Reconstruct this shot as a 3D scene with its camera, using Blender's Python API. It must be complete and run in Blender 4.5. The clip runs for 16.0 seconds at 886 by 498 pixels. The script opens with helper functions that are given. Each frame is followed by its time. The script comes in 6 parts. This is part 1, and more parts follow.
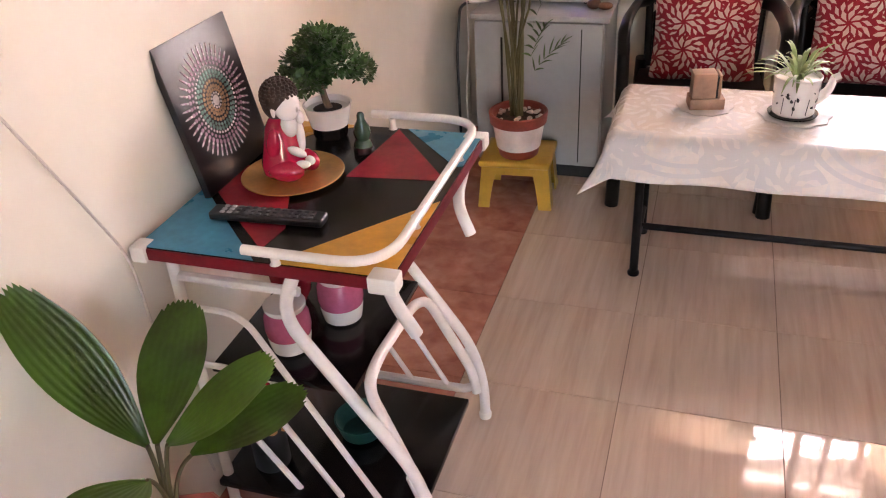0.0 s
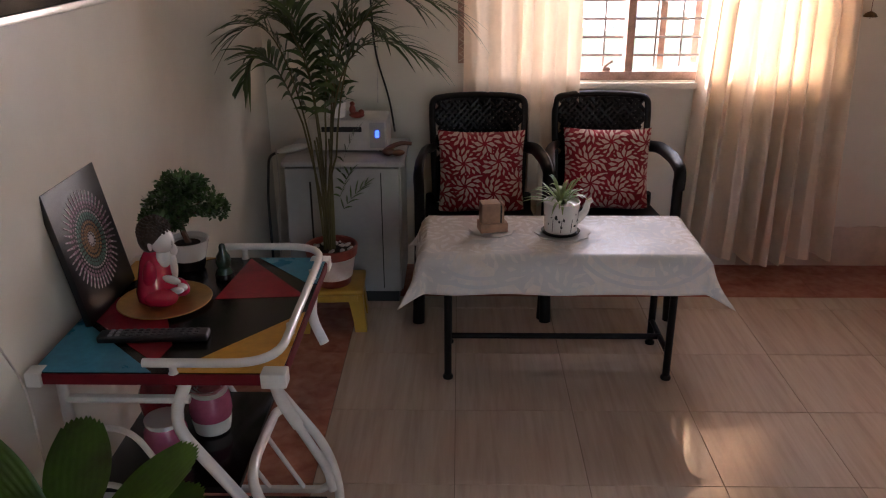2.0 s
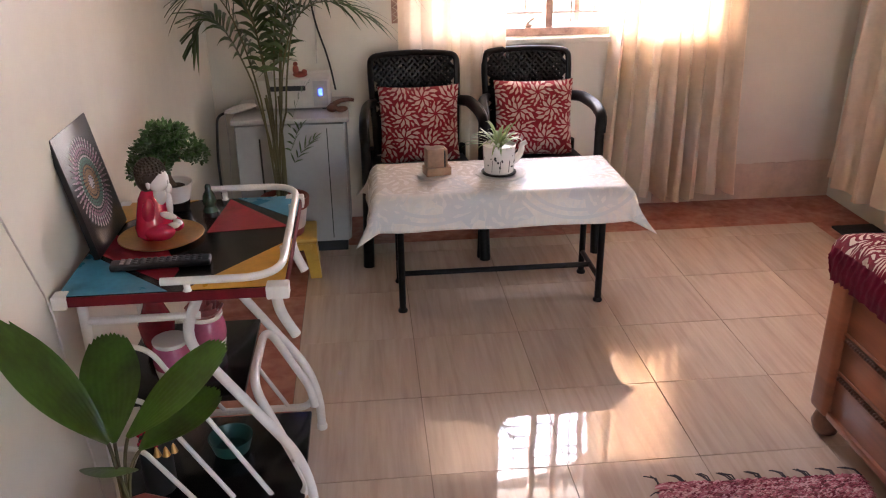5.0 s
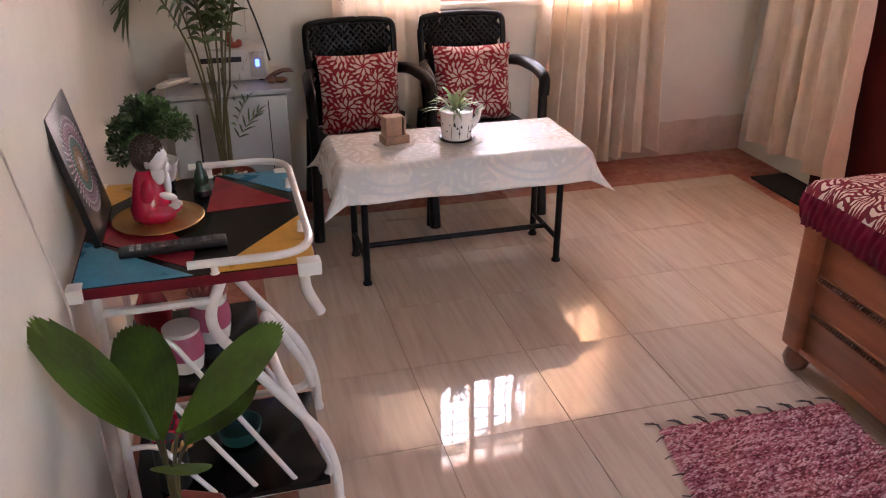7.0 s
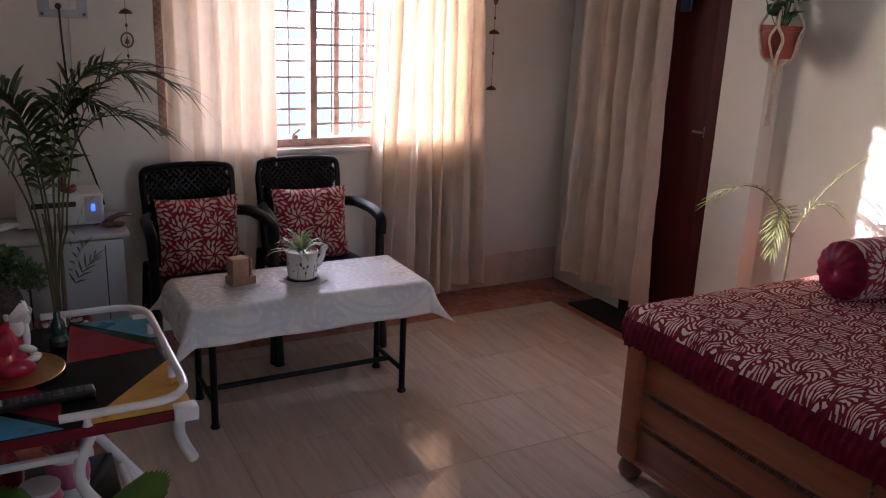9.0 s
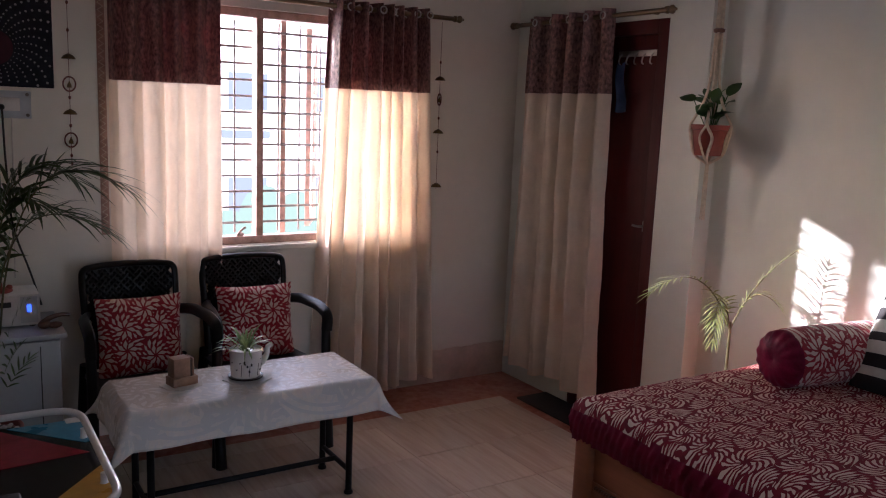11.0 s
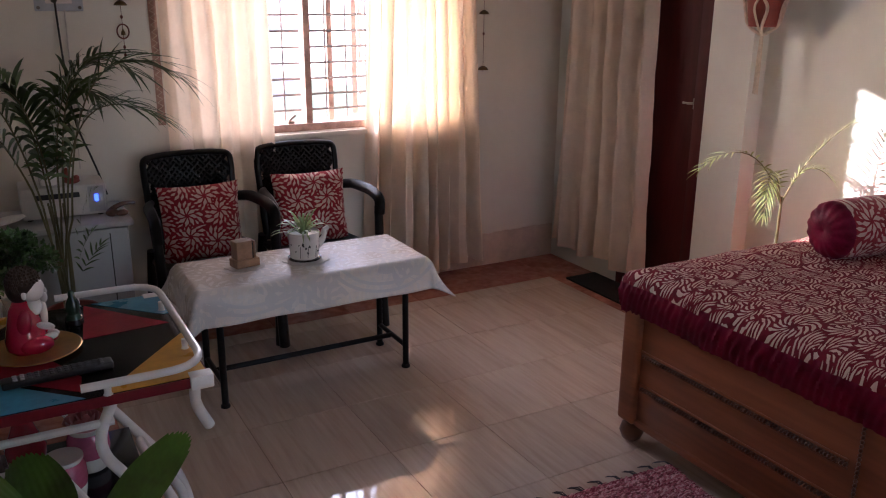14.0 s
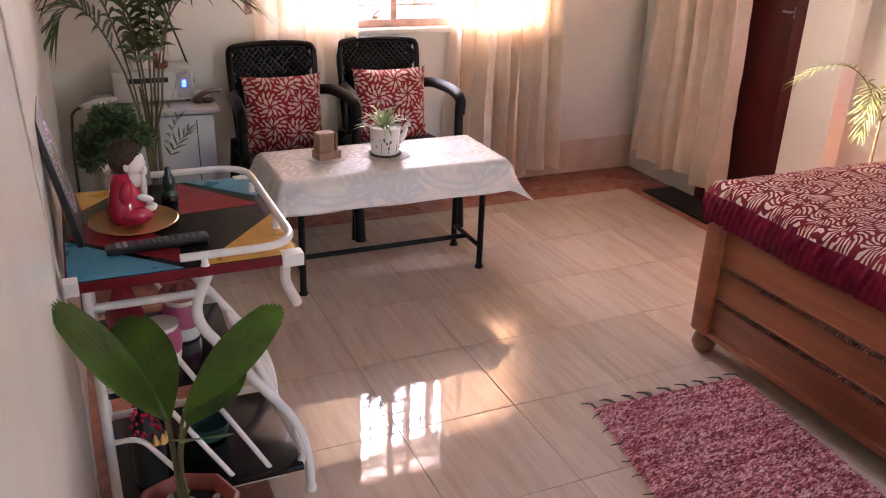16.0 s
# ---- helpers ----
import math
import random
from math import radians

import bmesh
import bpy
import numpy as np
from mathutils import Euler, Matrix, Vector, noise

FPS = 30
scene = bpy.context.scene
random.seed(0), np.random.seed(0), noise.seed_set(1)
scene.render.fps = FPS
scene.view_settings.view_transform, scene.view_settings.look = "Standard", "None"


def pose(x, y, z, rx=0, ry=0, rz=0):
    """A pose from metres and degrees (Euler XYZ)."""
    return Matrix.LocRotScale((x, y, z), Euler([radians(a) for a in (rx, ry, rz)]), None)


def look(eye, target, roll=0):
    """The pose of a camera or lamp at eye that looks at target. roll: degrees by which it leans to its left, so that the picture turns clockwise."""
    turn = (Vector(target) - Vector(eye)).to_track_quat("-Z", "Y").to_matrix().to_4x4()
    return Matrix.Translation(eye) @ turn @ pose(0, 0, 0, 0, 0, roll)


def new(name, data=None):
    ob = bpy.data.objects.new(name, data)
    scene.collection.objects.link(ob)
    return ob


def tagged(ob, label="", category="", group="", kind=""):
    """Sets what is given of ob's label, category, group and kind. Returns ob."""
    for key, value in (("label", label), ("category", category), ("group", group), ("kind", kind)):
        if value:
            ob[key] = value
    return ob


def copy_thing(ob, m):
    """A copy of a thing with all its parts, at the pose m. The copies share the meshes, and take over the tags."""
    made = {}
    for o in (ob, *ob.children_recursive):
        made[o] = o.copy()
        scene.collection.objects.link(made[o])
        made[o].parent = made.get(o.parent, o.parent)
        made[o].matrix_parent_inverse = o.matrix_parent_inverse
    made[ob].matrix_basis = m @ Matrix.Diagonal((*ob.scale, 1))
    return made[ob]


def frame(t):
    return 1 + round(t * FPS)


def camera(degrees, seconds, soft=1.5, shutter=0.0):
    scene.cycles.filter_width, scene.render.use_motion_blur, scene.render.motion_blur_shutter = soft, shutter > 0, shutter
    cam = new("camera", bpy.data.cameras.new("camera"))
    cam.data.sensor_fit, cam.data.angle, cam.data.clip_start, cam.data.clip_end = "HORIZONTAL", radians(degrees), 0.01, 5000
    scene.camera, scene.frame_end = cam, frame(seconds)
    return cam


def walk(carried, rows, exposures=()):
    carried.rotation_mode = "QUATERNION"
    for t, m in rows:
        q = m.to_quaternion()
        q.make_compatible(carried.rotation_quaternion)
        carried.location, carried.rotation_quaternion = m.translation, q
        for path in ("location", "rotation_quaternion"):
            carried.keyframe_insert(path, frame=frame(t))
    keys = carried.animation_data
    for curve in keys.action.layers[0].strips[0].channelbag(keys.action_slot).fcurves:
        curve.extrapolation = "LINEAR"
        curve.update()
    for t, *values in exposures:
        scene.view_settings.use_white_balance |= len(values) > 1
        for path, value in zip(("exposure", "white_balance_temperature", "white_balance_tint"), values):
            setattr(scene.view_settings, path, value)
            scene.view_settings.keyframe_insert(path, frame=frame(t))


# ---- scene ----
cam = camera(56.4, 16.0, soft=1.1)
PATH = [
    (0, (1.037, 0.903, 1.537), (0.477, 2.515, 0.493), -3.7),
    (0.5, (0.981, 0.806, 1.566), (0.512, 2.518, 0.645), -3.5),
    (1, (0.917, 0.687, 1.581), (0.598, 2.486, 0.768), -2.7),
    (1.5, (0.896, 0.603, 1.598), (0.775, 2.439, 0.813), -0.5),
    (2, (0.921, 0.532, 1.618), (0.882, 2.388, 0.874), -0.3),
    (2.5, (0.977, 0.457, 1.623), (0.966, 2.316, 0.887), -0.4),
    (3, (1.008, 0.353, 1.619), (1.032, 2.213, 0.884), -0.1),
    (3.5, (1.018, 0.291, 1.631), (1.091, 2.151, 0.898), 0.1),
    (4, (0.982, 0.262, 1.626), (1.079, 2.12, 0.894), 0.2),
    (4.5, (0.876, 0.239, 1.627), (1.007, 2.092, 0.888), 0.0),
    (4.7, (0.835, 0.223, 1.619), (0.979, 2.064, 0.852), -0.3),
    (6.8, (0.418, 0.316, 1.583), (0.851, 2.066, 0.718), -0.6),
    (7, (0.395, 0.315, 1.586), (0.869, 2.054, 0.719), -0.1),
    (7.5, (0.306, 0.278, 1.606), (0.874, 2.023, 0.812), 0.9),
    (8, (0.234, 0.249, 1.614), (0.927, 1.989, 0.913), 2.3),
    (8.5, (0.209, 0.235, 1.645), (0.955, 1.982, 1.02), 2.3),
    (9, (0.225, 0.249, 1.645), (1.15, 1.931, 1.084), 2.4),
    (9.5, (0.236, 0.258, 1.644), (1.27, 1.893, 1.137), 2.7),
    (10, (0.244, 0.264, 1.644), (1.32, 1.897, 1.226), 2.5),
    (12.3, (0.215, 0.182, 1.648), (1.181, 1.904, 1.332), 1.6),
    (12.5, (0.232, 0.194, 1.661), (1.177, 1.924, 1.328), 0.3),
    (13, (0.216, 0.186, 1.64), (1.137, 1.914, 1.232), 0.2),
    (13.5, (0.195, 0.185, 1.622), (1.116, 1.887, 1.115), 0.2),
    (14, (0.178, 0.177, 1.61), (1.106, 1.849, 1.025), 0.4),
    (14.5, (0.154, 0.177, 1.596), (1.073, 1.832, 0.953), 0.7),
    (15, (0.133, 0.176, 1.591), (0.987, 1.848, 0.904), 1.1),
    (15.5, (0.118, 0.182, 1.574), (0.9, 1.871, 0.841), 1.6),
    (16, (0.114, 0.182, 1.562), (0.877, 1.856, 0.776), 2.0),
]
EXPOSURES = [(0.0, 4.95, 6910, 31), (0.5, 4.23, 6930, 31), (1.0, 3.50, 6750, 26), (1.5, 3.20, 6550, 25), (2.0, 3.03, 6400, 24), (2.5, 3.12, 6290, 24), (3.0, 4.08, 6390, 24), (3.5, 4.28, 6440, 24),
             (4.5, 4.28, 6490, 24), (7.0, 4.30, 6550, 30), (8.0, 4.20, 6450, 29), (8.5, 3.50, 6050, 26), (9.0, 2.89, 5760, 27), (10.0, 2.55, 5660, 26), (12.5, 2.59, 5660, 26), (13.5, 2.87, 5760, 27),
             (14.5, 3.36, 6050, 26), (15.0, 3.77, 6250, 28), (15.5, 4.19, 6400, 29), (16.0, 4.41, 6500, 30)]
walk(cam, [(t, look(eye, target, roll)) for t, eye, target, roll in PATH], EXPOSURES)

# ---- plan, metres ----
XL, XR, XM, YW, YB, H = 0.02, 3.31, 3.41, 4.365, -0.9, 2.9   # left wall, door wall, bed wall, window wall, back wall, ceiling
Y_STEP = 2.90                      # where the door wall steps back
WX0, WX1, WZ0, WZ1 = 1.0, 2.55, 0.915, 2.11   # window opening
DY0, DY1, DZ = 3.16, 3.72, 2.13    # door opening in the right wall

# ---- world, sun and daylight ----
world = bpy.data.worlds.new("world")
scene.world = world
world.use_nodes = True
nt = world.node_tree
bg = nt.nodes["Background"]
sky = nt.nodes.new("ShaderNodeTexSky")
sky.sky_type, sky.sun_disc = "NISHITA", False
SUN_DIR = Vector((1.495, -2.02, -0.785)).normalized()
sky.sun_elevation = math.asin(-SUN_DIR.z)
sky.sun_rotation = math.atan2(-SUN_DIR.x, -SUN_DIR.y)
nt.links.new(sky.outputs[0], bg.inputs[0])
bg.inputs[1].default_value = 0.15
sun = new("sun", bpy.data.lights.new("sun", "SUN"))
sun.data.energy, sun.data.angle, sun.data.color = 4.0, radians(0.6), (1.0, 0.93, 0.82)
sun.matrix_world = look((0, 9, 6), Vector((0, 9, 6)) + SUN_DIR)


def daylight(name, at, aim, sx, sy, watts, colour):
    ob = new(name, bpy.data.lights.new(name, "AREA"))
    ob.data.shape, ob.data.size, ob.data.size_y, ob.data.energy, ob.data.color = "RECTANGLE", sx, sy, watts, colour
    ob.matrix_world = look(at, aim)
    return ob


daylight("window_daylight", (1.86, YW + 0.50, 1.55), (3.2, 0, 0.9), 1.25, 1.15, 4.8, (0.97, 0.98, 1.0))

# ---- materials ----


def mat(name, base, rough=0.6, metal=0.0, var=0.12, scale=8.0, bump=0.0, bscale=120.0, base2=None, coat=0.0, stretch=None, rvar=0.0, spec=0.5, island=0.0):
    """A Principled material with two scales of variation, in object space."""
    m = bpy.data.materials.new(name)
    m.use_nodes = True
    t = m.node_tree
    p = t.nodes["Principled BSDF"]
    p.inputs["Roughness"].default_value, p.inputs["Metallic"].default_value = rough, metal
    p.inputs["Coat Weight"].default_value = coat
    p.inputs["Coat Roughness"].default_value = 0.08
    p.inputs["Specular IOR Level"].default_value = spec
    co = t.nodes.new("ShaderNodeTexCoord")
    mp = t.nodes.new("ShaderNodeMapping")
    if stretch:
        mp.inputs["Scale"].default_value = stretch
    t.links.new(co.outputs["Object"], mp.inputs[0])
    n1, n2 = t.nodes.new("ShaderNodeTexNoise"), t.nodes.new("ShaderNodeTexNoise")
    n1.inputs["Scale"].default_value, n1.inputs["Detail"].default_value = scale, 5
    n2.inputs["Scale"].default_value, n2.inputs["Detail"].default_value = scale * 7, 3
    for n in (n1, n2):
        t.links.new(mp.outputs[0], n.inputs["Vector"])
    ad = t.nodes.new("ShaderNodeMath")
    ad.operation = "MULTIPLY_ADD"
    ad.inputs[1].default_value = 0.35
    t.links.new(n2.outputs[0], ad.inputs[0])
    t.links.new(n1.outputs[0], ad.inputs[2])
    rp = t.nodes.new("ShaderNodeValToRGB")
    b2 = base2 or tuple(max(0, c * (1 - var * 2)) for c in base)
    b1 = tuple(min(1, c * (1 + var)) for c in base)
    rp.color_ramp.elements[0].position, rp.color_ramp.elements[1].position = 0.45, 0.9
    rp.color_ramp.elements[0].color, rp.color_ramp.elements[1].color = (*b2, 1), (*b1, 1)
    t.links.new(ad.outputs[0], rp.inputs[0])
    colour = rp.outputs[0]
    if island:
        g = t.nodes.new("ShaderNodeNewGeometry")
        hs = t.nodes.new("ShaderNodeHueSaturation")
        ma = t.nodes.new("ShaderNodeMath")
        ma.operation = "MULTIPLY_ADD"
        ma.inputs[1].default_value, ma.inputs[2].default_value = 2 * island, 1 - island
        t.links.new(g.outputs["Random Per Island"], ma.inputs[0])
        t.links.new(ma.outputs[0], hs.inputs["Value"])
        t.links.new(colour, hs.inputs["Color"])
        colour = hs.outputs[0]
    t.links.new(colour, p.inputs["Base Color"])
    if rvar:
        mr = t.nodes.new("ShaderNodeMath")
        mr.operation = "MULTIPLY_ADD"
        mr.inputs[1].default_value, mr.inputs[2].default_value = rvar, rough - rvar * 0.5
        t.links.new(n1.outputs[0], mr.inputs[0])
        t.links.new(mr.outputs[0], p.inputs["Roughness"])
    if bump:
        n3 = t.nodes.new("ShaderNodeTexNoise")
        n3.inputs["Scale"].default_value, n3.inputs["Detail"].default_value = bscale, 4
        t.links.new(mp.outputs[0], n3.inputs["Vector"])
        bu = t.nodes.new("ShaderNodeBump")
        bu.inputs["Strength"].default_value, bu.inputs["Distance"].default_value = bump, 0.004
        t.links.new(n3.outputs[0], bu.inputs["Height"])
        t.links.new(bu.outputs[0], p.inputs["Normal"])
    return m


def see_through(m, colour, weight):
    """Lets light pass through a thin cloth or leaf."""
    t = m.node_tree
    p, out = t.nodes["Principled BSDF"], t.nodes["Material Output"]
    tr, mx = t.nodes.new("ShaderNodeBsdfTranslucent"), t.nodes.new("ShaderNodeMixShader")
    tr.inputs[0].default_value = (*colour, 1)
    mx.inputs[0].default_value = weight
    t.links.new(p.outputs[0], mx.inputs[1])
    t.links.new(tr.outputs[0], mx.inputs[2])
    t.links.new(mx.outputs[0], out.inputs[0])
    return m


def math_node(t, op, a, b=None, c=None):
    n = t.nodes.new("ShaderNodeMath")
    n.operation = op
    for k, v in enumerate((a, b, c)):
        if v is None:
            continue
        if isinstance(v, (int, float)):
            n.inputs[k].default_value = v
        else:
            t.links.new(v, n.inputs[k])
    return n.outputs[0]


def petal_mask(t, vec, scale, petals, reach, width, rand, spin=0.0):
    """1 inside leaf-shaped petals that stand in rosettes."""
    x, y, r, th, edge = rosette(t, vec, scale, rand, spin)
    step = 2 * math.pi / petals
    off = math_node(t, "ABSOLUTE", math_node(t, "SUBTRACT", math_node(t, "MODULO", th, step), step / 2))
    side = math_node(t, "MULTIPLY", off, r)
    rr = math_node(t, "MINIMUM", math_node(t, "DIVIDE", r, reach), 1.0)
    w = math_node(t, "MULTIPLY", math_node(t, "SINE", math_node(t, "MULTIPLY", math_node(t, "POWER", rr, 0.8), math.pi)), width)
    return math_node(t, "GREATER_THAN", w, side)


def rosette(t, vec, scale, rand, spin):
    """Distance and angle about the nearest rosette's centre, and the way to its border."""
    v, ve = t.nodes.new("ShaderNodeTexVoronoi"), t.nodes.new("ShaderNodeTexVoronoi")
    ve.feature = "DISTANCE_TO_EDGE"
    for k in (v, ve):
        k.voronoi_dimensions = "2D"
        k.inputs["Scale"].default_value, k.inputs["Randomness"].default_value = scale, rand
        t.links.new(vec, k.inputs["Vector"])
    sub = t.nodes.new("ShaderNodeVectorMath")
    sub.operation = "SUBTRACT"
    t.links.new(vec, sub.inputs[0])
    t.links.new(v.outputs["Position"], sub.inputs[1])
    se = t.nodes.new("ShaderNodeSeparateXYZ")
    t.links.new(sub.outputs[0], se.inputs[0])
    x, y = se.outputs[0], se.outputs[1]
    r = math_node(t, "SQRT", math_node(t, "ADD", math_node(t, "MULTIPLY", x, x), math_node(t, "MULTIPLY", y, y)))
    sc = t.nodes.new("ShaderNodeSeparateColor")
    t.links.new(v.outputs["Color"], sc.inputs[0])
    th = math_node(t, "ADD", math_node(t, "ARCTAN2", y, x), math_node(t, "MULTIPLY_ADD", sc.outputs[0], 6.28, 18.85))
    th = math_node(t, "ADD", th, math_node(t, "MULTIPLY", r, spin))
    return x, y, r, th, math_node(t, "DIVIDE", ve.outputs["Distance"], scale)


def leaf_mask(t, vec, scale, n, r0, rand, spin, gap):
    """Two tiers of close-set leaves round each centre, up to the next rosette."""
    x, y, r, th, edge = rosette(t, vec, scale, rand, spin)

    def tier(m, shift):
        step = 2 * math.pi / m
        off = math_node(t, "ABSOLUTE", math_node(t, "SUBTRACT", math_node(t, "MODULO", math_node(t, "ADD", th, shift * step), step), step / 2))
        side = math_node(t, "MULTIPLY", off, r)
        room = math_node(t, "SUBTRACT", math_node(t, "MULTIPLY", r, step / 2), gap)
        return side, room
    s1, w1 = tier(n, 0.0)
    s2, w2 = tier(2 * n, 0.5)
    tip1 = math_node(t, "MULTIPLY", math_node(t, "SUBTRACT", r0, r), 0.55)
    in1 = math_node(t, "GREATER_THAN", math_node(t, "MINIMUM", w1, tip1), s1)
    foot2 = math_node(t, "MULTIPLY", math_node(t, "SUBTRACT", r, r0 * 0.80), 0.42)
    tip2 = math_node(t, "MULTIPLY", math_node(t, "SUBTRACT", edge, gap * 0.4), 0.6)
    in2 = math_node(t, "GREATER_THAN", math_node(t, "MINIMUM", math_node(t, "MINIMUM", w2, foot2), tip2), s2)
    return math_node(t, "MAXIMUM", in1, in2)


def print_cloth(name, dark, light, layers, rough=0.75, sheen=0.2, axes="XZ", warp=0.0):
    """Cloth printed with pale leaves on a dark ground."""
    m = mat(name, dark, rough, var=0.15, scale=25, bump=0.25, bscale=600, spec=0.18)
    t = m.node_tree
    p = t.nodes["Principled BSDF"]
    p.inputs["Sheen Weight"].default_value = sheen
    co, se, cb = t.nodes.new("ShaderNodeTexCoord"), t.nodes.new("ShaderNodeSeparateXYZ"), t.nodes.new("ShaderNodeCombineXYZ")
    t.links.new(co.outputs["Object"], se.inputs[0])
    t.links.new(se.outputs["XYZ".index(axes[0])], cb.inputs[0])
    t.links.new(se.outputs["XYZ".index(axes[1])], cb.inputs[1])
    vec = cb.outputs[0]
    if warp:
        nz = t.nodes.new("ShaderNodeTexNoise")
        nz.inputs["Scale"].default_value = 6
        t.links.new(vec, nz.inputs["Vector"])
        ml = t.nodes.new("ShaderNodeVectorMath")
        ml.operation = "MULTIPLY_ADD"
        ml.inputs[1].default_value = (warp, warp, 0)
        t.links.new(nz.outputs["Color"], ml.inputs[0])
        t.links.new(vec, ml.inputs[2])
        vec = ml.outputs[0]
    mask = None
    for lay in layers:
        mv = t.nodes.new("ShaderNodeMapping")
        mv.inputs["Location"].default_value = (lay.get("dx", 0), lay.get("dy", 0), 0)
        t.links.new(vec, mv.inputs[0])
        mv.inputs["Scale"].default_value = (lay.get("sx", 1), lay.get("sy", 1), 1)
        k = leaf_mask(t, mv.outputs[0], lay["scale"], lay["n"], lay["r0"], lay["rand"], lay.get("spin", 0), lay["gap"])
        mask = k if mask is None else math_node(t, "MAXIMUM", mask, k)
    mx = t.nodes.new("ShaderNodeMix")
    mx.data_type = "RGBA"
    old = p.inputs["Base Color"].links[0].from_socket
    t.links.new(mask, mx.inputs["Factor"])
    t.links.new(old, mx.inputs["A"])
    mx.inputs["B"].default_value = (*light, 1)
    t.links.new(mx.outputs["Result"], p.inputs["Base Color"])
    return m


def floor_mat(name, c1, c2, c3, rough, stretch, scale, spec=0.5):
    """Glazed tile with streaks; each tile takes its own shade."""
    m = bpy.data.materials.new(name)
    m.use_nodes = True
    t = m.node_tree
    p = t.nodes["Principled BSDF"]
    g, oi = t.nodes.new("ShaderNodeNewGeometry"), t.nodes.new("ShaderNodeObjectInfo")
    mp = t.nodes.new("ShaderNodeMapping")
    mp.inputs["Scale"].default_value = stretch
    sh = t.nodes.new("ShaderNodeVectorMath")
    sh.operation = "MULTIPLY_ADD"
    cb = t.nodes.new("ShaderNodeCombineXYZ")
    t.links.new(oi.outputs["Random"], cb.inputs[0])
    t.links.new(oi.outputs["Random"], cb.inputs[1])
    t.links.new(cb.outputs[0], sh.inputs[0])
    sh.inputs[1].default_value = (9, 5, 0)
    t.links.new(g.outputs["Position"], sh.inputs[2])
    t.links.new(sh.outputs[0], mp.inputs[0])
    n1, n2 = t.nodes.new("ShaderNodeTexNoise"), t.nodes.new("ShaderNodeTexNoise")
    n1.inputs["Scale"].default_value, n1.inputs["Detail"].default_value, n1.inputs["Distortion"].default_value = scale, 6, 0.4
    n2.inputs["Scale"].default_value, n2.inputs["Detail"].default_value = scale * 0.3, 2
    t.links.new(mp.outputs[0], n1.inputs["Vector"])
    t.links.new(mp.outputs[0], n2.inputs["Vector"])
    mixv = math_node(t, "MULTIPLY_ADD", n2.outputs[0], 0.5, math_node(t, "MULTIPLY", n1.outputs[0], 0.55))
    rp = t.nodes.new("ShaderNodeValToRGB")
    e = rp.color_ramp.elements
    e[0].position, e[0].color, e[1].position, e[1].color = 0.38, (*c2, 1), 0.68, (*c1, 1)
    k = e.new(0.52)
    k.color = (*c3, 1)
    t.links.new(mixv, rp.inputs[0])
    hs = t.nodes.new("ShaderNodeHueSaturation")
    t.links.new(math_node(t, "MULTIPLY_ADD", oi.outputs["Random"], 0.12, 0.94), hs.inputs["Value"])
    t.links.new(rp.outputs[0], hs.inputs["Color"])
    t.links.new(hs.outputs[0], p.inputs["Base Color"])
    p.inputs["Roughness"].default_value = rough
    p.inputs["Specular IOR Level"].default_value = spec
    bn = t.nodes.new("ShaderNodeTexNoise")
    bn.inputs["Scale"].default_value = 5
    t.links.new(g.outputs["Position"], bn.inputs["Vector"])
    t.links.new(math_node(t, "MULTIPLY_ADD", bn.outputs[0], rough * 0.9, rough * 0.55), p.inputs["Roughness"])
    bu = t.nodes.new("ShaderNodeBump")
    bu.inputs["Strength"].default_value, bu.inputs["Distance"].default_value = 0.06, 0.01
    t.links.new(bn.outputs[0], bu.inputs["Height"])
    t.links.new(bu.outputs[0], p.inputs["Normal"])
    return m


M_WALL = mat("cream_wall_paint", (0.78, 0.735, 0.645), 0.27, var=0.035, scale=1.6, bump=0.08, bscale=30)
M_WALL2 = mat("pale_green_wall_paint", (0.72, 0.735, 0.655), 0.45, var=0.04, scale=1.6, bump=0.12, bscale=45)
M_PLASTER = mat("patched_plaster", (0.62, 0.50, 0.41), 0.7, var=0.1, scale=7, bump=0.3, bscale=40)
M_CEIL = mat("ceiling_paint", (0.84, 0.82, 0.77), 0.75, var=0.03, scale=2, bump=0.08, bscale=40)
M_TILE = floor_mat("glazed_beige_tile", (0.665, 0.53, 0.425), (0.53, 0.40, 0.308), (0.605, 0.47, 0.37), 0.032, (13.0, 0.9, 1.0), 4.0, 0.9)
M_RED_TILE = floor_mat("terracotta_marble_tile", (0.52, 0.25, 0.19), (0.33, 0.12, 0.085), (0.43, 0.18, 0.13), 0.13, (1.5, 1.5, 1.0), 14.0)
M_GROUT = mat("dark_grout", (0.27, 0.19, 0.14), 0.8, scale=30)
M_FRAME = mat("weathered_pink_window_paint", (0.46, 0.29, 0.235), 0.6, var=0.2, scale=18, bump=0.3, bscale=90)
M_PANE = mat("window_glass", (0.95, 0.97, 0.96), 0.02, var=0.0)
M_PANE.node_tree.nodes["Principled BSDF"].inputs["Transmission Weight"].default_value = 1.0
M_IRON = mat("grey_grill_paint", (0.22, 0.19, 0.18), 0.5, var=0.2, scale=20)
M_BODYCLOTH = see_through(mat("cream_satin_curtain", (0.85, 0.74, 0.61), 0.38, var=0.06, scale=9, bump=0.15, bscale=500), (0.90, 0.70, 0.51), 0.20)
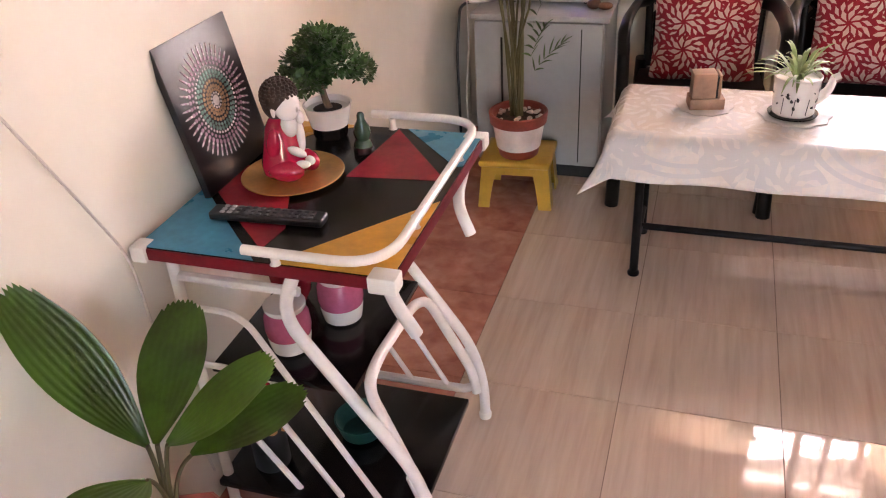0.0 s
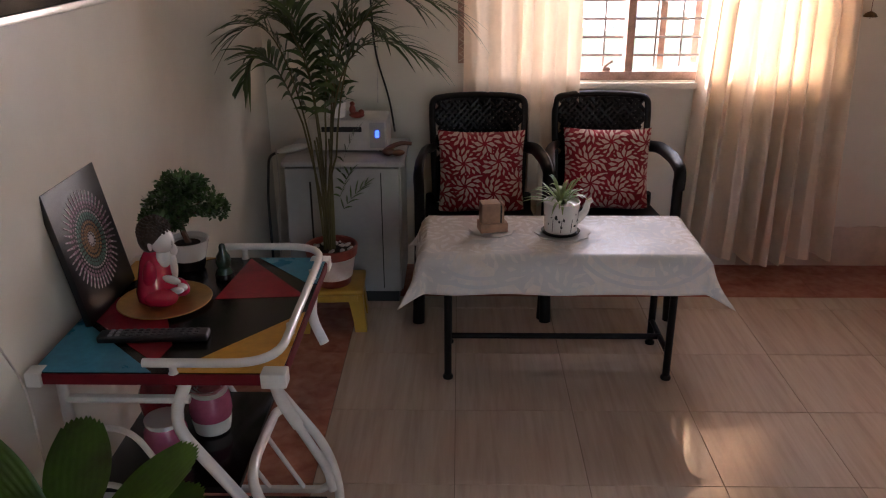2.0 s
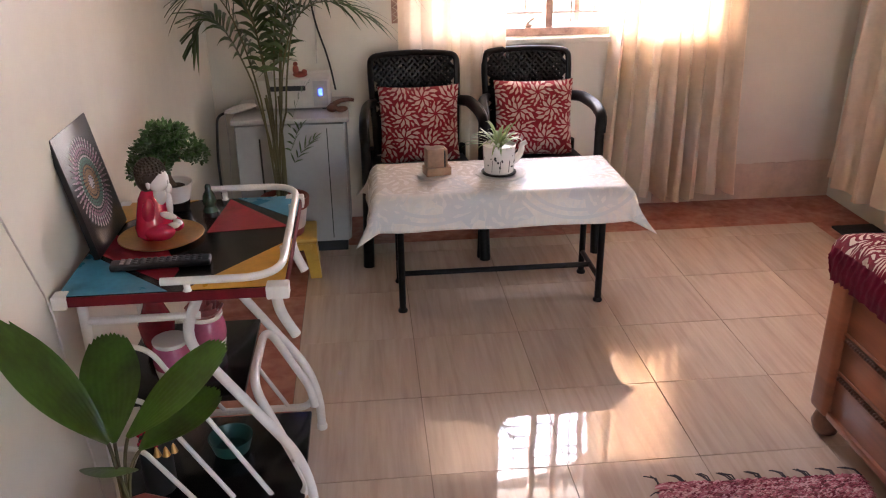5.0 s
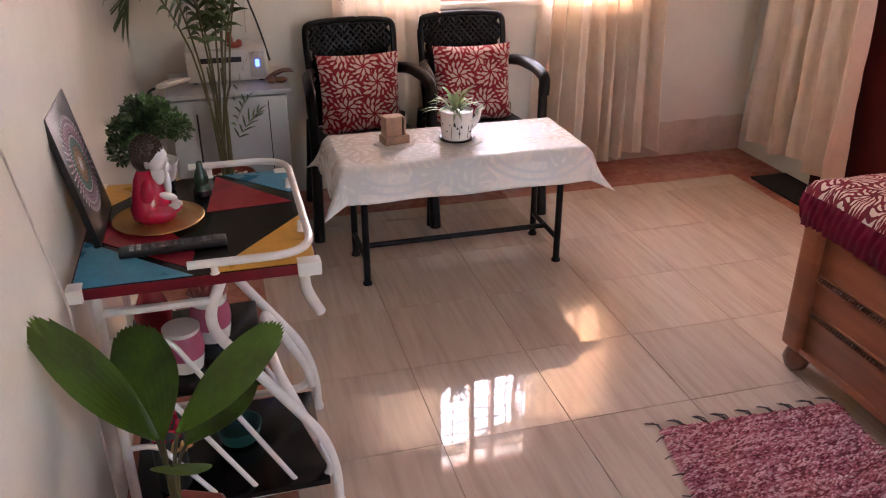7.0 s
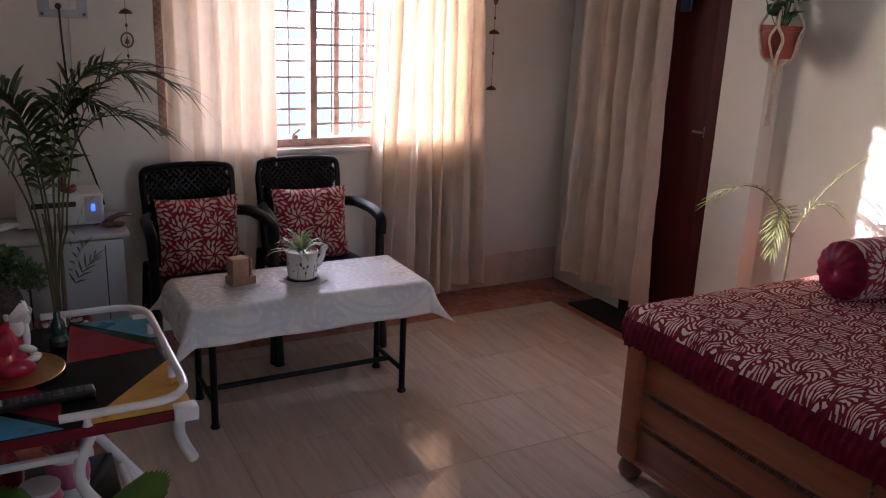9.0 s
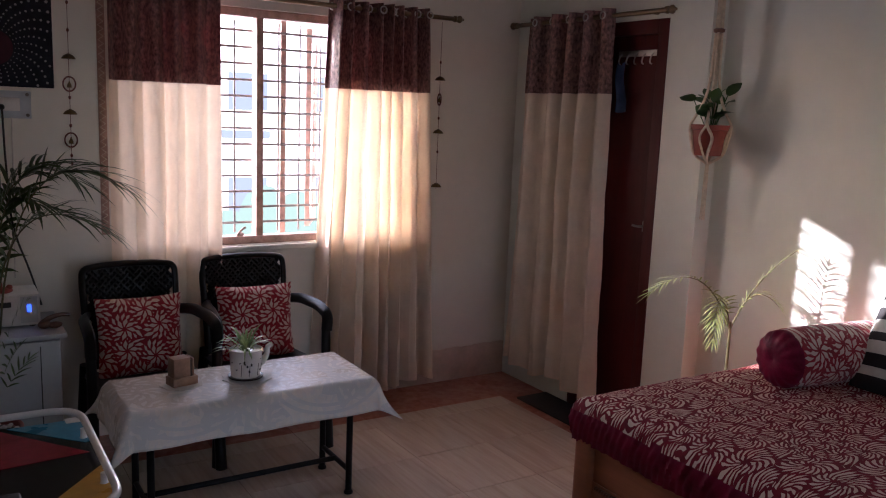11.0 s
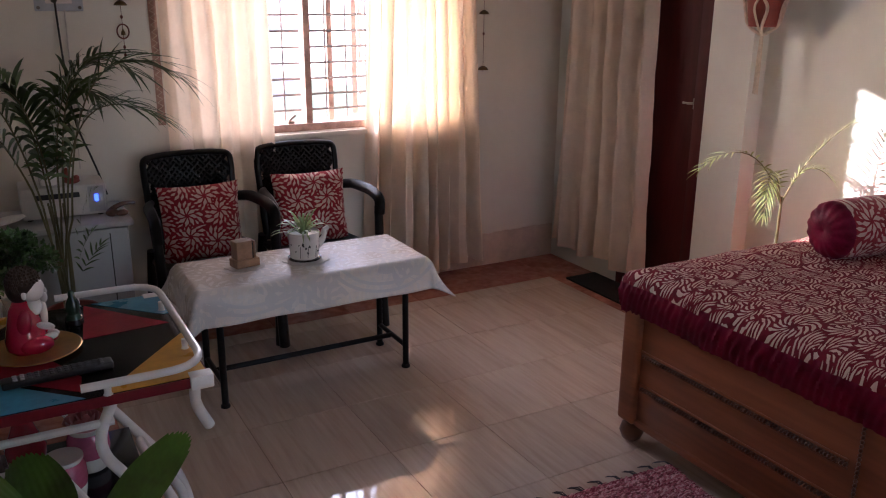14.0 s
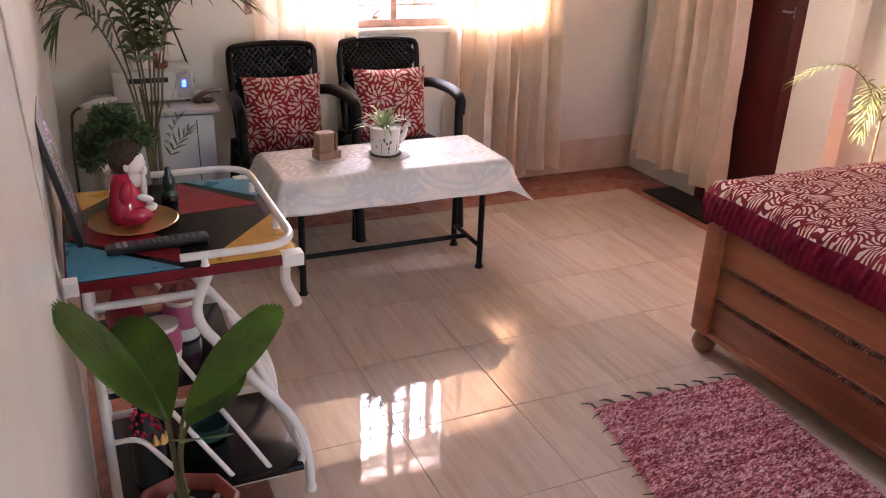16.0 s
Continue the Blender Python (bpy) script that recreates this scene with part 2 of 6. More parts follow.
M_BANDCLOTH = see_through(mat("maroon_jacquard_curtain_band", (0.30, 0.16, 0.14), 0.5, var=0.3, scale=52, base2=(0.028, 0.008, 0.010), stretch=(1.4, 1.4, 0.9), bump=0.4, bscale=300), (0.20, 0.03, 0.03), 0.022)
M_STEEL = mat("brushed_steel", (0.55, 0.52, 0.48), 0.3, 1.0, var=0.05, scale=30)
M_BRASS = mat("dull_brown_brass", (0.20, 0.14, 0.085), 0.35, 0.8, var=0.1, scale=40)
M_DOOR = mat("dark_red_door_paint", (0.09, 0.011, 0.010), 0.5, var=0.2, scale=6, bump=0.1, bscale=60, stretch=(1, 1, 0.2), spec=0.25)
M_WHITE_TUBE = mat("white_enamel_tube", (0.78, 0.74, 0.70), 0.28, var=0.05, scale=14, coat=0.3)
M_WHITE_PLASTIC = mat("white_plastic", (0.78, 0.75, 0.70), 0.4, var=0.05, scale=20)
M_PLATE = mat("grey_blue_plate", (0.46, 0.49, 0.53), 0.4, var=0.05, scale=20)
M_BLACK_PLASTIC = mat("black_brown_plastic", (0.007, 0.005, 0.004), 0.36, var=0.2, scale=20, bump=0.06, bscale=200, spec=0.2)
M_BLACK_METAL = mat("black_painted_steel", (0.008, 0.006, 0.006), 0.42, var=0.2, scale=30, spec=0.15)
M_BLACK_LAM = mat("black_laminate", (0.008, 0.006, 0.006), 0.16, var=0.3, scale=9, rvar=0.1, spec=0.3)
M_BLACK_PAINT = mat("black_board_paint", (0.013, 0.009, 0.008), 0.22, var=0.3, scale=12, rvar=0.15, spec=0.3)
M_RED_PAINT = mat("crimson_board_paint", (0.30, 0.022, 0.035), 0.25, var=0.15, scale=12, rvar=0.05, spec=0.35)
M_BLUE_PAINT = mat("sky_blue_board_paint", (0.055, 0.27, 0.40), 0.28, var=0.15, scale=10, rvar=0.05, spec=0.35)
M_YELLOW_PAINT = mat("mustard_board_paint", (0.66, 0.33, 0.045), 0.28, var=0.12, scale=10, rvar=0.05, spec=0.35)
M_MAROON_EDGE = mat("maroon_edge_band", (0.16, 0.008, 0.015), 0.5, var=0.15, scale=14, spec=0.2)
M_TABLECLOTH = mat("white_damask_cloth", (0.76, 0.71, 0.66), 0.45, var=0.05, scale=14, bump=0.2, bscale=500)
M_CUSHION = print_cloth("red_leaf_print_cushion", (0.29, 0.011, 0.022), (0.60, 0.41, 0.35),
                        [dict(scale=8.8, n=8, r0=0.050, rand=0.75, spin=8.0, gap=0.0034)])
M_BEDSHEET = print_cloth("maroon_leaf_print_bedsheet", (0.19, 0.006, 0.018), (0.64, 0.43, 0.36),
                         [dict(scale=10.5, n=9, r0=0.036, rand=1.0, spin=14.0, gap=0.0038, sx=0.66, sy=1.3)], axes="XY", warp=0.05, sheen=0.0)
M_MAROON_SATIN = mat("maroon_satin", (0.18, 0.005, 0.028), 0.5, var=0.22, scale=14, bump=0.15, bscale=300, spec=0.12)
M_WOOD = mat("brown_teak_veneer", (0.275, 0.083, 0.031), 0.42, var=0.22, scale=5, stretch=(1, 0.12, 1.6), bump=0.06, bscale=80, coat=0.05)
M_WOOD_DARK = mat("dark_carved_wood", (0.15, 0.055, 0.027), 0.4, var=0.2, scale=20, coat=0.2)
M_LIGHT_WOOD = mat("pale_brown_wood_block", (0.36, 0.20, 0.125), 0.5, var=0.15, scale=12, stretch=(1, 4, 1))
M_FRIDGE = mat("grey_fridge_enamel", (0.35, 0.35, 0.34), 0.35, var=0.05, scale=5)
M_FRIDGE_TOP = mat("pale_grey_fridge_top", (0.42, 0.405, 0.39), 0.4, var=0.08, scale=8)
M_UPS = mat("off_white_device_case", (0.55, 0.51, 0.46), 0.4, var=0.06, scale=14)
M_DARK_GAP = mat("dark_rubber", (0.012, 0.012, 0.012), 0.6, scale=20)
M_YELLOW_PLASTIC = mat("mustard_yellow_plastic", (0.50, 0.30, 0.035), 0.38, var=0.1, scale=10)
M_TERRA = mat("terracotta_pot", (0.27, 0.052, 0.032), 0.5, var=0.15, scale=16, bump=0.1)
M_POT_WHITE = mat("white_painted_pot", (0.70, 0.62, 0.58), 0.45, var=0.08, scale=16)
M_SOIL = mat("dark_potting_soil", (0.05, 0.025, 0.016), 0.9, var=0.4, scale=60, bump=0.9, bscale=120)
M_PEBBLE = mat("white_pebbles", (0.62, 0.52, 0.47), 0.6, var=0.2, scale=30, island=0.3)
M_PALM = see_through(mat("palm_leaf", (0.050, 0.085, 0.022), 0.42, var=0.3, scale=14, island=0.35), (0.10, 0.18, 0.03), 0.15)
M_PALM_STEM = mat("palm_stem", (0.115, 0.10, 0.036), 0.5, var=0.3, scale=14, stretch=(1, 1, 0.2))
M_PALE_PALM = see_through(mat("yellow_green_palm_leaf", (0.24, 0.28, 0.10), 0.45, var=0.25, scale=14, island=0.3), (0.42, 0.48, 0.14), 0.3)
M_FAN_LEAF = see_through(mat("fan_palm_leaf", (0.025, 0.074, 0.006), 0.30, var=0.5, scale=6, stretch=(2.5, 2.5, 0.7), spec=0.4), (0.20, 0.40, 0.03), 0.22)
M_BONSAI = see_through(mat("bonsai_leaf", (0.052, 0.110, 0.038), 0.3, var=0.35, scale=14, island=0.7), (0.12, 0.22, 0.05), 0.15)
M_BROAD = see_through(mat("pothos_leaf", (0.028, 0.075, 0.026), 0.35, var=0.3, scale=14, island=0.4), (0.12, 0.28, 0.05), 0.2)
M_SPIDER = see_through(mat("spider_plant_leaf", (0.22, 0.32, 0.12), 0.4, var=0.4, scale=20, island=0.4), (0.4, 0.5, 0.2), 0.3)
M_BARK = mat("grey_brown_bark", (0.13, 0.075, 0.045), 0.8, var=0.3, scale=30, bump=0.6, bscale=80)
M_CERAMIC = mat("white_glazed_ceramic", (0.76, 0.72, 0.68), 0.15, var=0.03, scale=10)
M_STATUE_HAIR = mat("dark_brown_statue_paint", (0.05, 0.026, 0.018), 0.5, var=0.2, scale=40)
M_STATUE_SKIN = mat("white_statue_glaze", (0.76, 0.70, 0.68), 0.25, var=0.03, scale=14)
M_STATUE_ROBE = mat("red_statue_glaze", (0.50, 0.012, 0.050), 0.16, var=0.1, scale=14, coat=0.4)
M_GOLD = mat("gold_foil_board", (0.62, 0.34, 0.12), 0.32, 0.75, var=0.15, scale=12, rvar=0.15)
M_CANVAS = mat("black_canvas", (0.014, 0.012, 0.013), 0.33, var=0.3, scale=10, bump=0.15, bscale=500, spec=0.5)
M_DOT_WHITE = mat("white_dot_paint", (0.66, 0.58, 0.60), 0.5, scale=40)
M_DOT_PINK = mat("mauve_dot_paint", (0.42, 0.26, 0.33), 0.5, scale=40)
M_DOT_GREEN = mat("sea_green_dot_paint", (0.14, 0.26, 0.22), 0.5, scale=40)
M_DOT_GOLD = mat("gold_dot_paint", (0.40, 0.24, 0.14), 0.4, 0.3, scale=40)
M_GREEN_GLASS = mat("dark_green_glaze", (0.035, 0.075, 0.045), 0.12, var=0.3, scale=20)
M_REMOTE = mat("black_remote_shell", (0.012, 0.011, 0.012), 0.4, scale=20)
M_KEY = mat("grey_rubber_key", (0.05, 0.05, 0.055), 0.6, scale=40)
M_KEY_WHITE = mat("white_rubber_key", (0.30, 0.29, 0.29), 0.6, scale=40)
M_PINK = mat("pink_ceramic_glaze", (0.48, 0.11, 0.19), 0.25, var=0.12, scale=14)
M_ROSE = mat("rose_ceramic", (0.45, 0.13, 0.12), 0.35, var=0.2, scale=20)
M_TEAL = mat("teal_plastic", (0.012, 0.075, 0.066), 0.35, var=0.15, scale=14)
M_RUG = mat("pink_maroon_shag_yarn", (0.72, 0.33, 0.33), 0.9, var=0.3, scale=20)
rt = M_RUG.node_tree
rg, rr_ = rt.nodes.new("ShaderNodeNewGeometry"), rt.nodes.new("ShaderNodeValToRGB")
rr_.color_ramp.interpolation = "CONSTANT"
for k_, (p_, c_) in enumerate(((0.0, (0.22, 0.022, 0.045)), (0.34, (0.55, 0.16, 0.20)), (0.58, (0.78, 0.44, 0.45)), (0.84, (0.86, 0.66, 0.64)))):
    e_ = rr_.color_ramp.elements[k_] if k_ < 2 else rr_.color_ramp.elements.new(p_)
    e_.position, e_.color = p_, (*c_, 1)
rm, rn = rt.nodes.new("ShaderNodeMapping"), rt.nodes.new("ShaderNodeTexNoise")
rm.inputs["Scale"].default_value = (3.0, 55.0, 1.0)
rt.links.new(rg.outputs["Position"], rm.inputs[0])
rt.links.new(rm.outputs[0], rn.inputs["Vector"])
rn.inputs["Scale"].default_value = 1.0
rt.links.new(math_node(rt, "MULTIPLY_ADD", rn.outputs[0], 0.75, math_node(rt, "MULTIPLY_ADD", rg.outputs["Random Per Island"], 0.52, -0.14)), rr_.inputs[0])
rt.links.new(rr_.outputs[0], rt.nodes["Principled BSDF"].inputs["Base Color"])
M_RUG_BASE = mat("rug_backing", (0.33, 0.10, 0.11), 0.95, var=0.3, scale=30)
M_TASSEL = mat("dark_grey_tassel", (0.05, 0.04, 0.045), 0.9, scale=30)
M_MAT = mat("black_door_mat_pile", (0.012, 0.010, 0.010), 0.95, var=0.3, scale=60, bump=0.8, bscale=400)
M_MACRAME = mat("cream_cotton_cord", (0.70, 0.60, 0.46), 0.85, var=0.1, scale=60, bump=0.6, bscale=400)
M_WIRE_BLACK = mat("black_cable", (0.012, 0.011, 0.011), 0.45, scale=20)
M_WIRE_WHITE = mat("white_cable", (0.62, 0.57, 0.52), 0.45, scale=20)
M_NAVY = mat("navy_tapestry_cloth", (0.010, 0.012, 0.022), 0.9, var=0.3, scale=20, bump=0.4, bscale=500)
M_TAP_RED = mat("tapestry_maroon_disc", (0.050, 0.010, 0.022), 0.9, scale=30)
M_TAP_PALE = mat("tapestry_pale_print", (0.36, 0.34, 0.33), 0.9, scale=30)
M_CHIME = mat("rusty_red_chime", (0.17, 0.05, 0.035), 0.5, 0.3, var=0.25, scale=40)
M_CHIME_GOLD = mat("antique_gold_chime", (0.16, 0.10, 0.035), 0.45, 0.6, var=0.25, scale=40)
M_STRIPE_B = mat("black_cotton", (0.020, 0.018, 0.020), 0.85, scale=30, bump=0.3, bscale=500)
M_STRIPE_W = mat("white_cotton", (0.66, 0.63, 0.60), 0.85, scale=30, var=0.05, bump=0.3, bscale=500)
M_BLUE_CLOTH = mat("faded_blue_cloth", (0.05, 0.085, 0.17), 0.9, var=0.2, scale=14)
M_HOUSE = mat("pale_stucco", (0.62, 0.57, 0.52), 0.8, var=0.08, scale=1.2, bump=0.2, bscale=30)
M_GROUND = mat("dusty_ground", (0.36, 0.30, 0.24), 0.9, var=0.2, scale=0.6, bump=0.5, bscale=9)
M_LED = bpy.data.materials.new("blue_led")
M_LED.use_nodes = True
M_LED.node_tree.nodes["Principled BSDF"].inputs["Emission Color"].default_value = (0.015, 0.07, 1.0, 1)
M_LED.node_tree.nodes["Principled BSDF"].inputs["Emission Strength"].default_value = 0.45

# ---- mesh helpers ----


def thing(name, at=(0, 0, 0), rz=0.0, label="", category="", group="", kind=""):
    ob = new(name)
    ob.empty_display_size = 0.05
    ob.matrix_world = pose(*at, 0, 0, rz)
    return tagged(ob, label, category, group, kind)


def part(name, bm, material, parent=None, label="", smooth=True):
    """One mesh object, in its parent's space."""
    me = bpy.data.meshes.new(name)
    bmesh.ops.recalc_face_normals(bm, faces=bm.faces)
    for f in bm.faces:
        f.smooth = smooth
    bm.to_mesh(me)
    bm.free()
    for m in (material if isinstance(material, (list, tuple)) else [material]):
        me.materials.append(m)
    ob = new(name, me)
    if parent is not None:
        ob.parent = parent
    if smooth:
        me.set_sharp_from_angle(angle=radians(40))
    return tagged(ob, label)


def box(bm, x0, x1, y0, y1, z0, z1, bevel=0.0, seg=2, m=None, mi=0):
    """An axis-aligned block, its edges rounded by bevel, moved by m."""
    g = bmesh.ops.create_cube(bm, size=1.0)
    vs = g["verts"]
    for v in vs:
        v.co = Vector((x0 + (v.co.x + 0.5) * (x1 - x0), y0 + (v.co.y + 0.5) * (y1 - y0), z0 + (v.co.z + 0.5) * (z1 - z0)))
    fs = {f for v in vs for f in v.link_faces}
    if bevel:
        es = list({e for v in vs for e in v.link_edges})
        r = bmesh.ops.bevel(bm, geom=es, offset=bevel, segments=seg, affect="EDGES", profile=0.6)
        fs = set(r["faces"]) | {f for f in fs if f.is_valid}
        vs = list({v for f in fs for v in f.verts})
    for f in fs:
        f.material_index = mi
    if m is not None:
        bmesh.ops.transform(bm, matrix=m, verts=[v for v in vs if v.is_valid])
    return bm


def block(x0, x1, y0, y1, z0, z1, bevel=0.0, seg=2, m=None):
    return box(bmesh.new(), x0, x1, y0, y1, z0, z1, bevel, seg, m)


def rounded(pts, r, n=5, closed=False):
    """A polyline with its corners rounded."""
    pts = [Vector(p) for p in pts]
    out = []
    k = len(pts)
    for i, p in enumerate(pts):
        if not closed and i in (0, k - 1):
            out.append(p)
            continue
        a, b = pts[i - 1], pts[(i + 1) % k]
        da, db = (a - p), (b - p)
        d = min(r, da.length * 0.48, db.length * 0.48)
        s, e = p + da.normalized() * d, p + db.normalized() * d
        for j in range(n + 1):
            u = j / n
            out.append((1 - u) ** 2 * s + 2 * u * (1 - u) * p + u * u * e)
    return out


def tube(bm, pts, r, seg=10, closed=False, r1=None, flat=1.0):
    """A round tube along points; r1 tapers its end."""
    pts = [Vector(p) for p in pts]
    k = len(pts)
    rings, up = [], None
    for i, p in enumerate(pts):
        if closed:
            d = (pts[(i + 1) % k] - pts[i - 1]).normalized()
        else:
            d = (pts[min(i + 1, k - 1)] - pts[max(i - 1, 0)]).normalized()
        if up is None:
            up = d.orthogonal().normalized()
        up = (up - d * up.dot(d))
        up = up.normalized() if up.length > 1e-6 else d.orthogonal().normalized()
        side = d.cross(up)
        rad = r if r1 is None else r + (r1 - r) * i / max(1, k - 1)
        rings.append([bm.verts.new(p + rad * (math.cos(2 * math.pi * j / seg) * up * flat + math.sin(2 * math.pi * j / seg) * side)) for j in range(seg)])
    for i in range(k if closed else k - 1):
        a, b = rings[i], rings[(i + 1) % k]
        for j in range(seg):
            bm.faces.new((a[j], a[(j + 1) % seg], b[(j + 1) % seg], b[j]))
    if not closed:
        bm.faces.new(rings[0])
        bm.faces.new(rings[-1])
    return bm


def pipe(pts, r, seg=10, closed=False, r1=None):
    return tube(bmesh.new(), pts, r, seg, closed, r1)


def lathe(bm, profile, seg=28, at=(0, 0, 0), m=None, squash=(1, 1), mi=0):
    """Turns (radius, height) rows about z."""
    rings, vs = [], []
    for r, z in profile:
        if r < 1e-5:
            v = bm.verts.new((at[0], at[1], at[2] + z))
            rings.append([v])
        else:
            rings.append([bm.verts.new((at[0] + squash[0] * r * math.cos(2 * math.pi * j / seg), at[1] + squash[1] * r * math.sin(2 * math.pi * j / seg), at[2] + z)) for j in range(seg)])
        vs += rings[-1]
    fs = []
    for a, b in zip(rings, rings[1:]):
        for j in range(seg):
            q = [a[j % len(a)], a[(j + 1) % len(a)], b[(j + 1) % len(b)], b[j % len(b)]]
            q = [v for i, v in enumerate(q) if v not in q[:i]]
            if len(q) > 2:
                fs.append(bm.faces.new(q))
    for ring in (rings[0], rings[-1]):
        if len(ring) > 2:
            fs.append(bm.faces.new(ring))
    for f in fs:
        f.material_index = mi
    if m is not None:
        bmesh.ops.transform(bm, matrix=m, verts=vs)
    return bm


def turned(profile, seg=28, at=(0, 0, 0), m=None, squash=(1, 1)):
    return lathe(bmesh.new(), profile, seg, at, m, squash)


def sheet(bm, nu, nv, fn, thick=0.0, mi=0):
    """A grid of fn(u, v), u and v from 0 to 1; thick gives it a back."""
    g = [[bm.verts.new(fn(i / nu, j / nv)) for j in range(nv + 1)] for i in range(nu + 1)]
    fs = [bm.faces.new((g[i][j], g[i + 1][j], g[i + 1][j + 1], g[i][j + 1])) for i in range(nu) for j in range(nv)]
    for f in fs:
        f.material_index = mi
    if thick:
        bm.normal_update()
        bmesh.ops.solidify(bm, geom=fs, thickness=thick)
    return bm


def ball(bm, c, rx, ry, rz, seg=16, rings=10, m=None, mi=0):
    prof = [(math.sin(math.pi * i / rings), -math.cos(math.pi * i / rings)) for i in range(rings + 1)]
    k = len(bm.verts)
    mm = Matrix.Translation(c) @ (m or Matrix()) @ Matrix.Diagonal((rx, ry, rz, 1))
    lathe(bm, [(0 if r < 1e-4 else r, z) for r, z in prof], seg, m=mm, mi=mi)
    return bm


def leaf(bm, base, tip, width, up, cup=0.15, droop=0.0, n=4, mi=0):
    """A pointed leaf blade, folded along its midrib."""
    base, tip = Vector(base), Vector(tip)
    d = tip - base
    side = d.cross(Vector(up))
    side = side.normalized() if side.length > 1e-6 else d.orthogonal().normalized()
    nor = side.cross(d).normalized()
    prev = None
    for i in range(n + 1):
        u = i / n
        w = width * (math.sin(math.pi * min(1, (u * 0.93 + 0.07)) ** 0.8)) * 0.5
        c = base + d * u + Vector((0, 0, -droop * u * u))
        row = (c + side * w + nor * w * cup, c, c - side * w + nor * w * cup) if i < n else (c,)
        row = [bm.verts.new(p) for p in row]
        if prev:
            if len(row) == 3:
                for k in (0, 1):
                    bm.faces.new((prev[k], prev[k + 1], row[k + 1], row[k])).material_index = mi
            else:
                bm.faces.new((prev[0], prev[1], row[0])).material_index = mi
                bm.faces.new((prev[1], prev[2], row[0])).material_index = mi
        prev = row
    return bm


def curve3(a, b, c, n=12):
    a, b, c = Vector(a), Vector(b), Vector(c)
    return [(1 - u) ** 2 * a + 2 * u * (1 - u) * b + u * u * c for u in (i / n for i in range(n + 1))]


# ---- setting ----
def wall(name, boxes, material, label):
    bm = bmesh.new()
    for b in boxes:
        box(bm, *b)
    return tagged(part(name, bm, material, None, smooth=False), label, "wall", kind="structure")


wall("wall_west", [(XL - 0.15, XL, YB, YW, 0, H)], M_WALL, "cream painted plaster wall beside the trolley")
wall("wall_north", [(XL - 0.15, WX0, YW, YW + 0.23, 0, H), (WX1, XM + 0.15, YW, YW + 0.23, 0, H),
                    (WX0, WX1, YW, YW + 0.23, 0, WZ0), (WX0, WX1, YW, YW + 0.23, WZ1, H)], M_WALL, "cream painted wall with the window opening")
# the last block is an unseen backing, added to stop light leaking past the door
wall("wall_east", [(XR, XM + 0.15, DY1, YW, 0, H), (XR, XM + 0.15, Y_STEP, DY0, 0, H), (XR, XM + 0.15, DY0, DY1, DZ, H),
                   (XM, XM + 0.15, YB, Y_STEP, 0, H), (XR + 0.12, XM + 0.15, DY0, DY1, 0, DZ)], M_WALL2, "pale painted wall with a doorway, stepped back beside the bed")
# unseen wall; its opening is added and sized to let in fill light
wall("wall_south", [(XL - 0.15, 1.85, YB - 0.15, YB, 0, H), (2.45, XM + 0.15, YB - 0.15, YB, 0, H), (1.85, 2.45, YB - 0.15, YB, 2.1, H)], M_WALL, "unseen cream painted wall with an opening added for fill light")
tagged(part("ceiling", block(XL - 0.15, XM + 0.15, YB - 0.15, YW + 0.23, H, H + 0.12), M_CEIL, None, smooth=False), "plain off-white ceiling", "ceiling", kind="structure")
floor = tagged(part("floor", block(XL - 0.15, XM + 0.15, YB - 0.15, YW + 0.23, -0.15, -0.003), M_GROUT, None, smooth=False), "glossy beige streaked tiles with a terracotta border", "floor", kind="structure")


def ragged(u, v):
    x = 2.30 + u * (XR - 2.30 - 0.004)
    top = 0.205 + 0.012 * noise.noise((x * 9, 3.1, 0)) + 0.006 * noise.noise((x * 40, 1.7, 0))
    return (x, YW - 0.007 + 0.003 * noise.noise((x * 6, v * 4, 2)), 0.001 + v * top)


bm = sheet(bmesh.new(), 60, 6, ragged, thick=0.006)
tagged(part("baseboard_north", bm, M_PLASTER), "patched bare plaster band with a flaking top edge", "baseboard", kind="structure")
tagged(part("trim_sill", block(WX0 - 0.03, WX1 + 0.03, YW - 0.03, YW - 0.001, WZ0 - 0.03, WZ0 - 0.002, 0.004), M_WALL), "painted window sill ledge", "sill", kind="structure")

# ---- window ----
win = thing("window_1", (WX0, YW + 0.06, WZ0), label="wooden window with a steel grill and worn pinkish paint", category="window", kind="structure")
WW, WH = WX1 - WX0, WZ1 - WZ0
MUL = 1.700 - WX0
for nm, b in (("sill_rail", (0, WW, -0.03, 0.04, 0, 0.04)), ("head_rail", (0, WW, -0.03, 0.04, WH - 0.04, WH)),
              ("jamb", (0, 0.06, -0.03, 0.04, 0.04, WH - 0.04)), ("jamb", (WW - 0.06, WW, -0.03, 0.04, 0.04, WH - 0.04)),
              ("mullion", (MUL - 0.019, MUL + 0.019, -0.03, 0.04, 0.04, WH - 0.04))):
    part(nm, block(*b, 0.006), M_FRAME, win)
bm = bmesh.new()
ball(bm, (MUL - 0.10, -0.012, 0.048), 0.022, 0.016, 0.012, 12, 8)
tube(bm, curve3((MUL - 0.115, -0.015, 0.05), (MUL - 0.10, -0.03, 0.075), (MUL - 0.075, -0.02, 0.085)), 0.006, 8)
part("latch", bm, M_FRAME, win, "worn painted latch on the sill rail")
part("outer_post", block(1.850 - WX0, 1.882 - WX0, 0.075, 0.105, 0.0, WH, 0.004), M_FRAME, win)
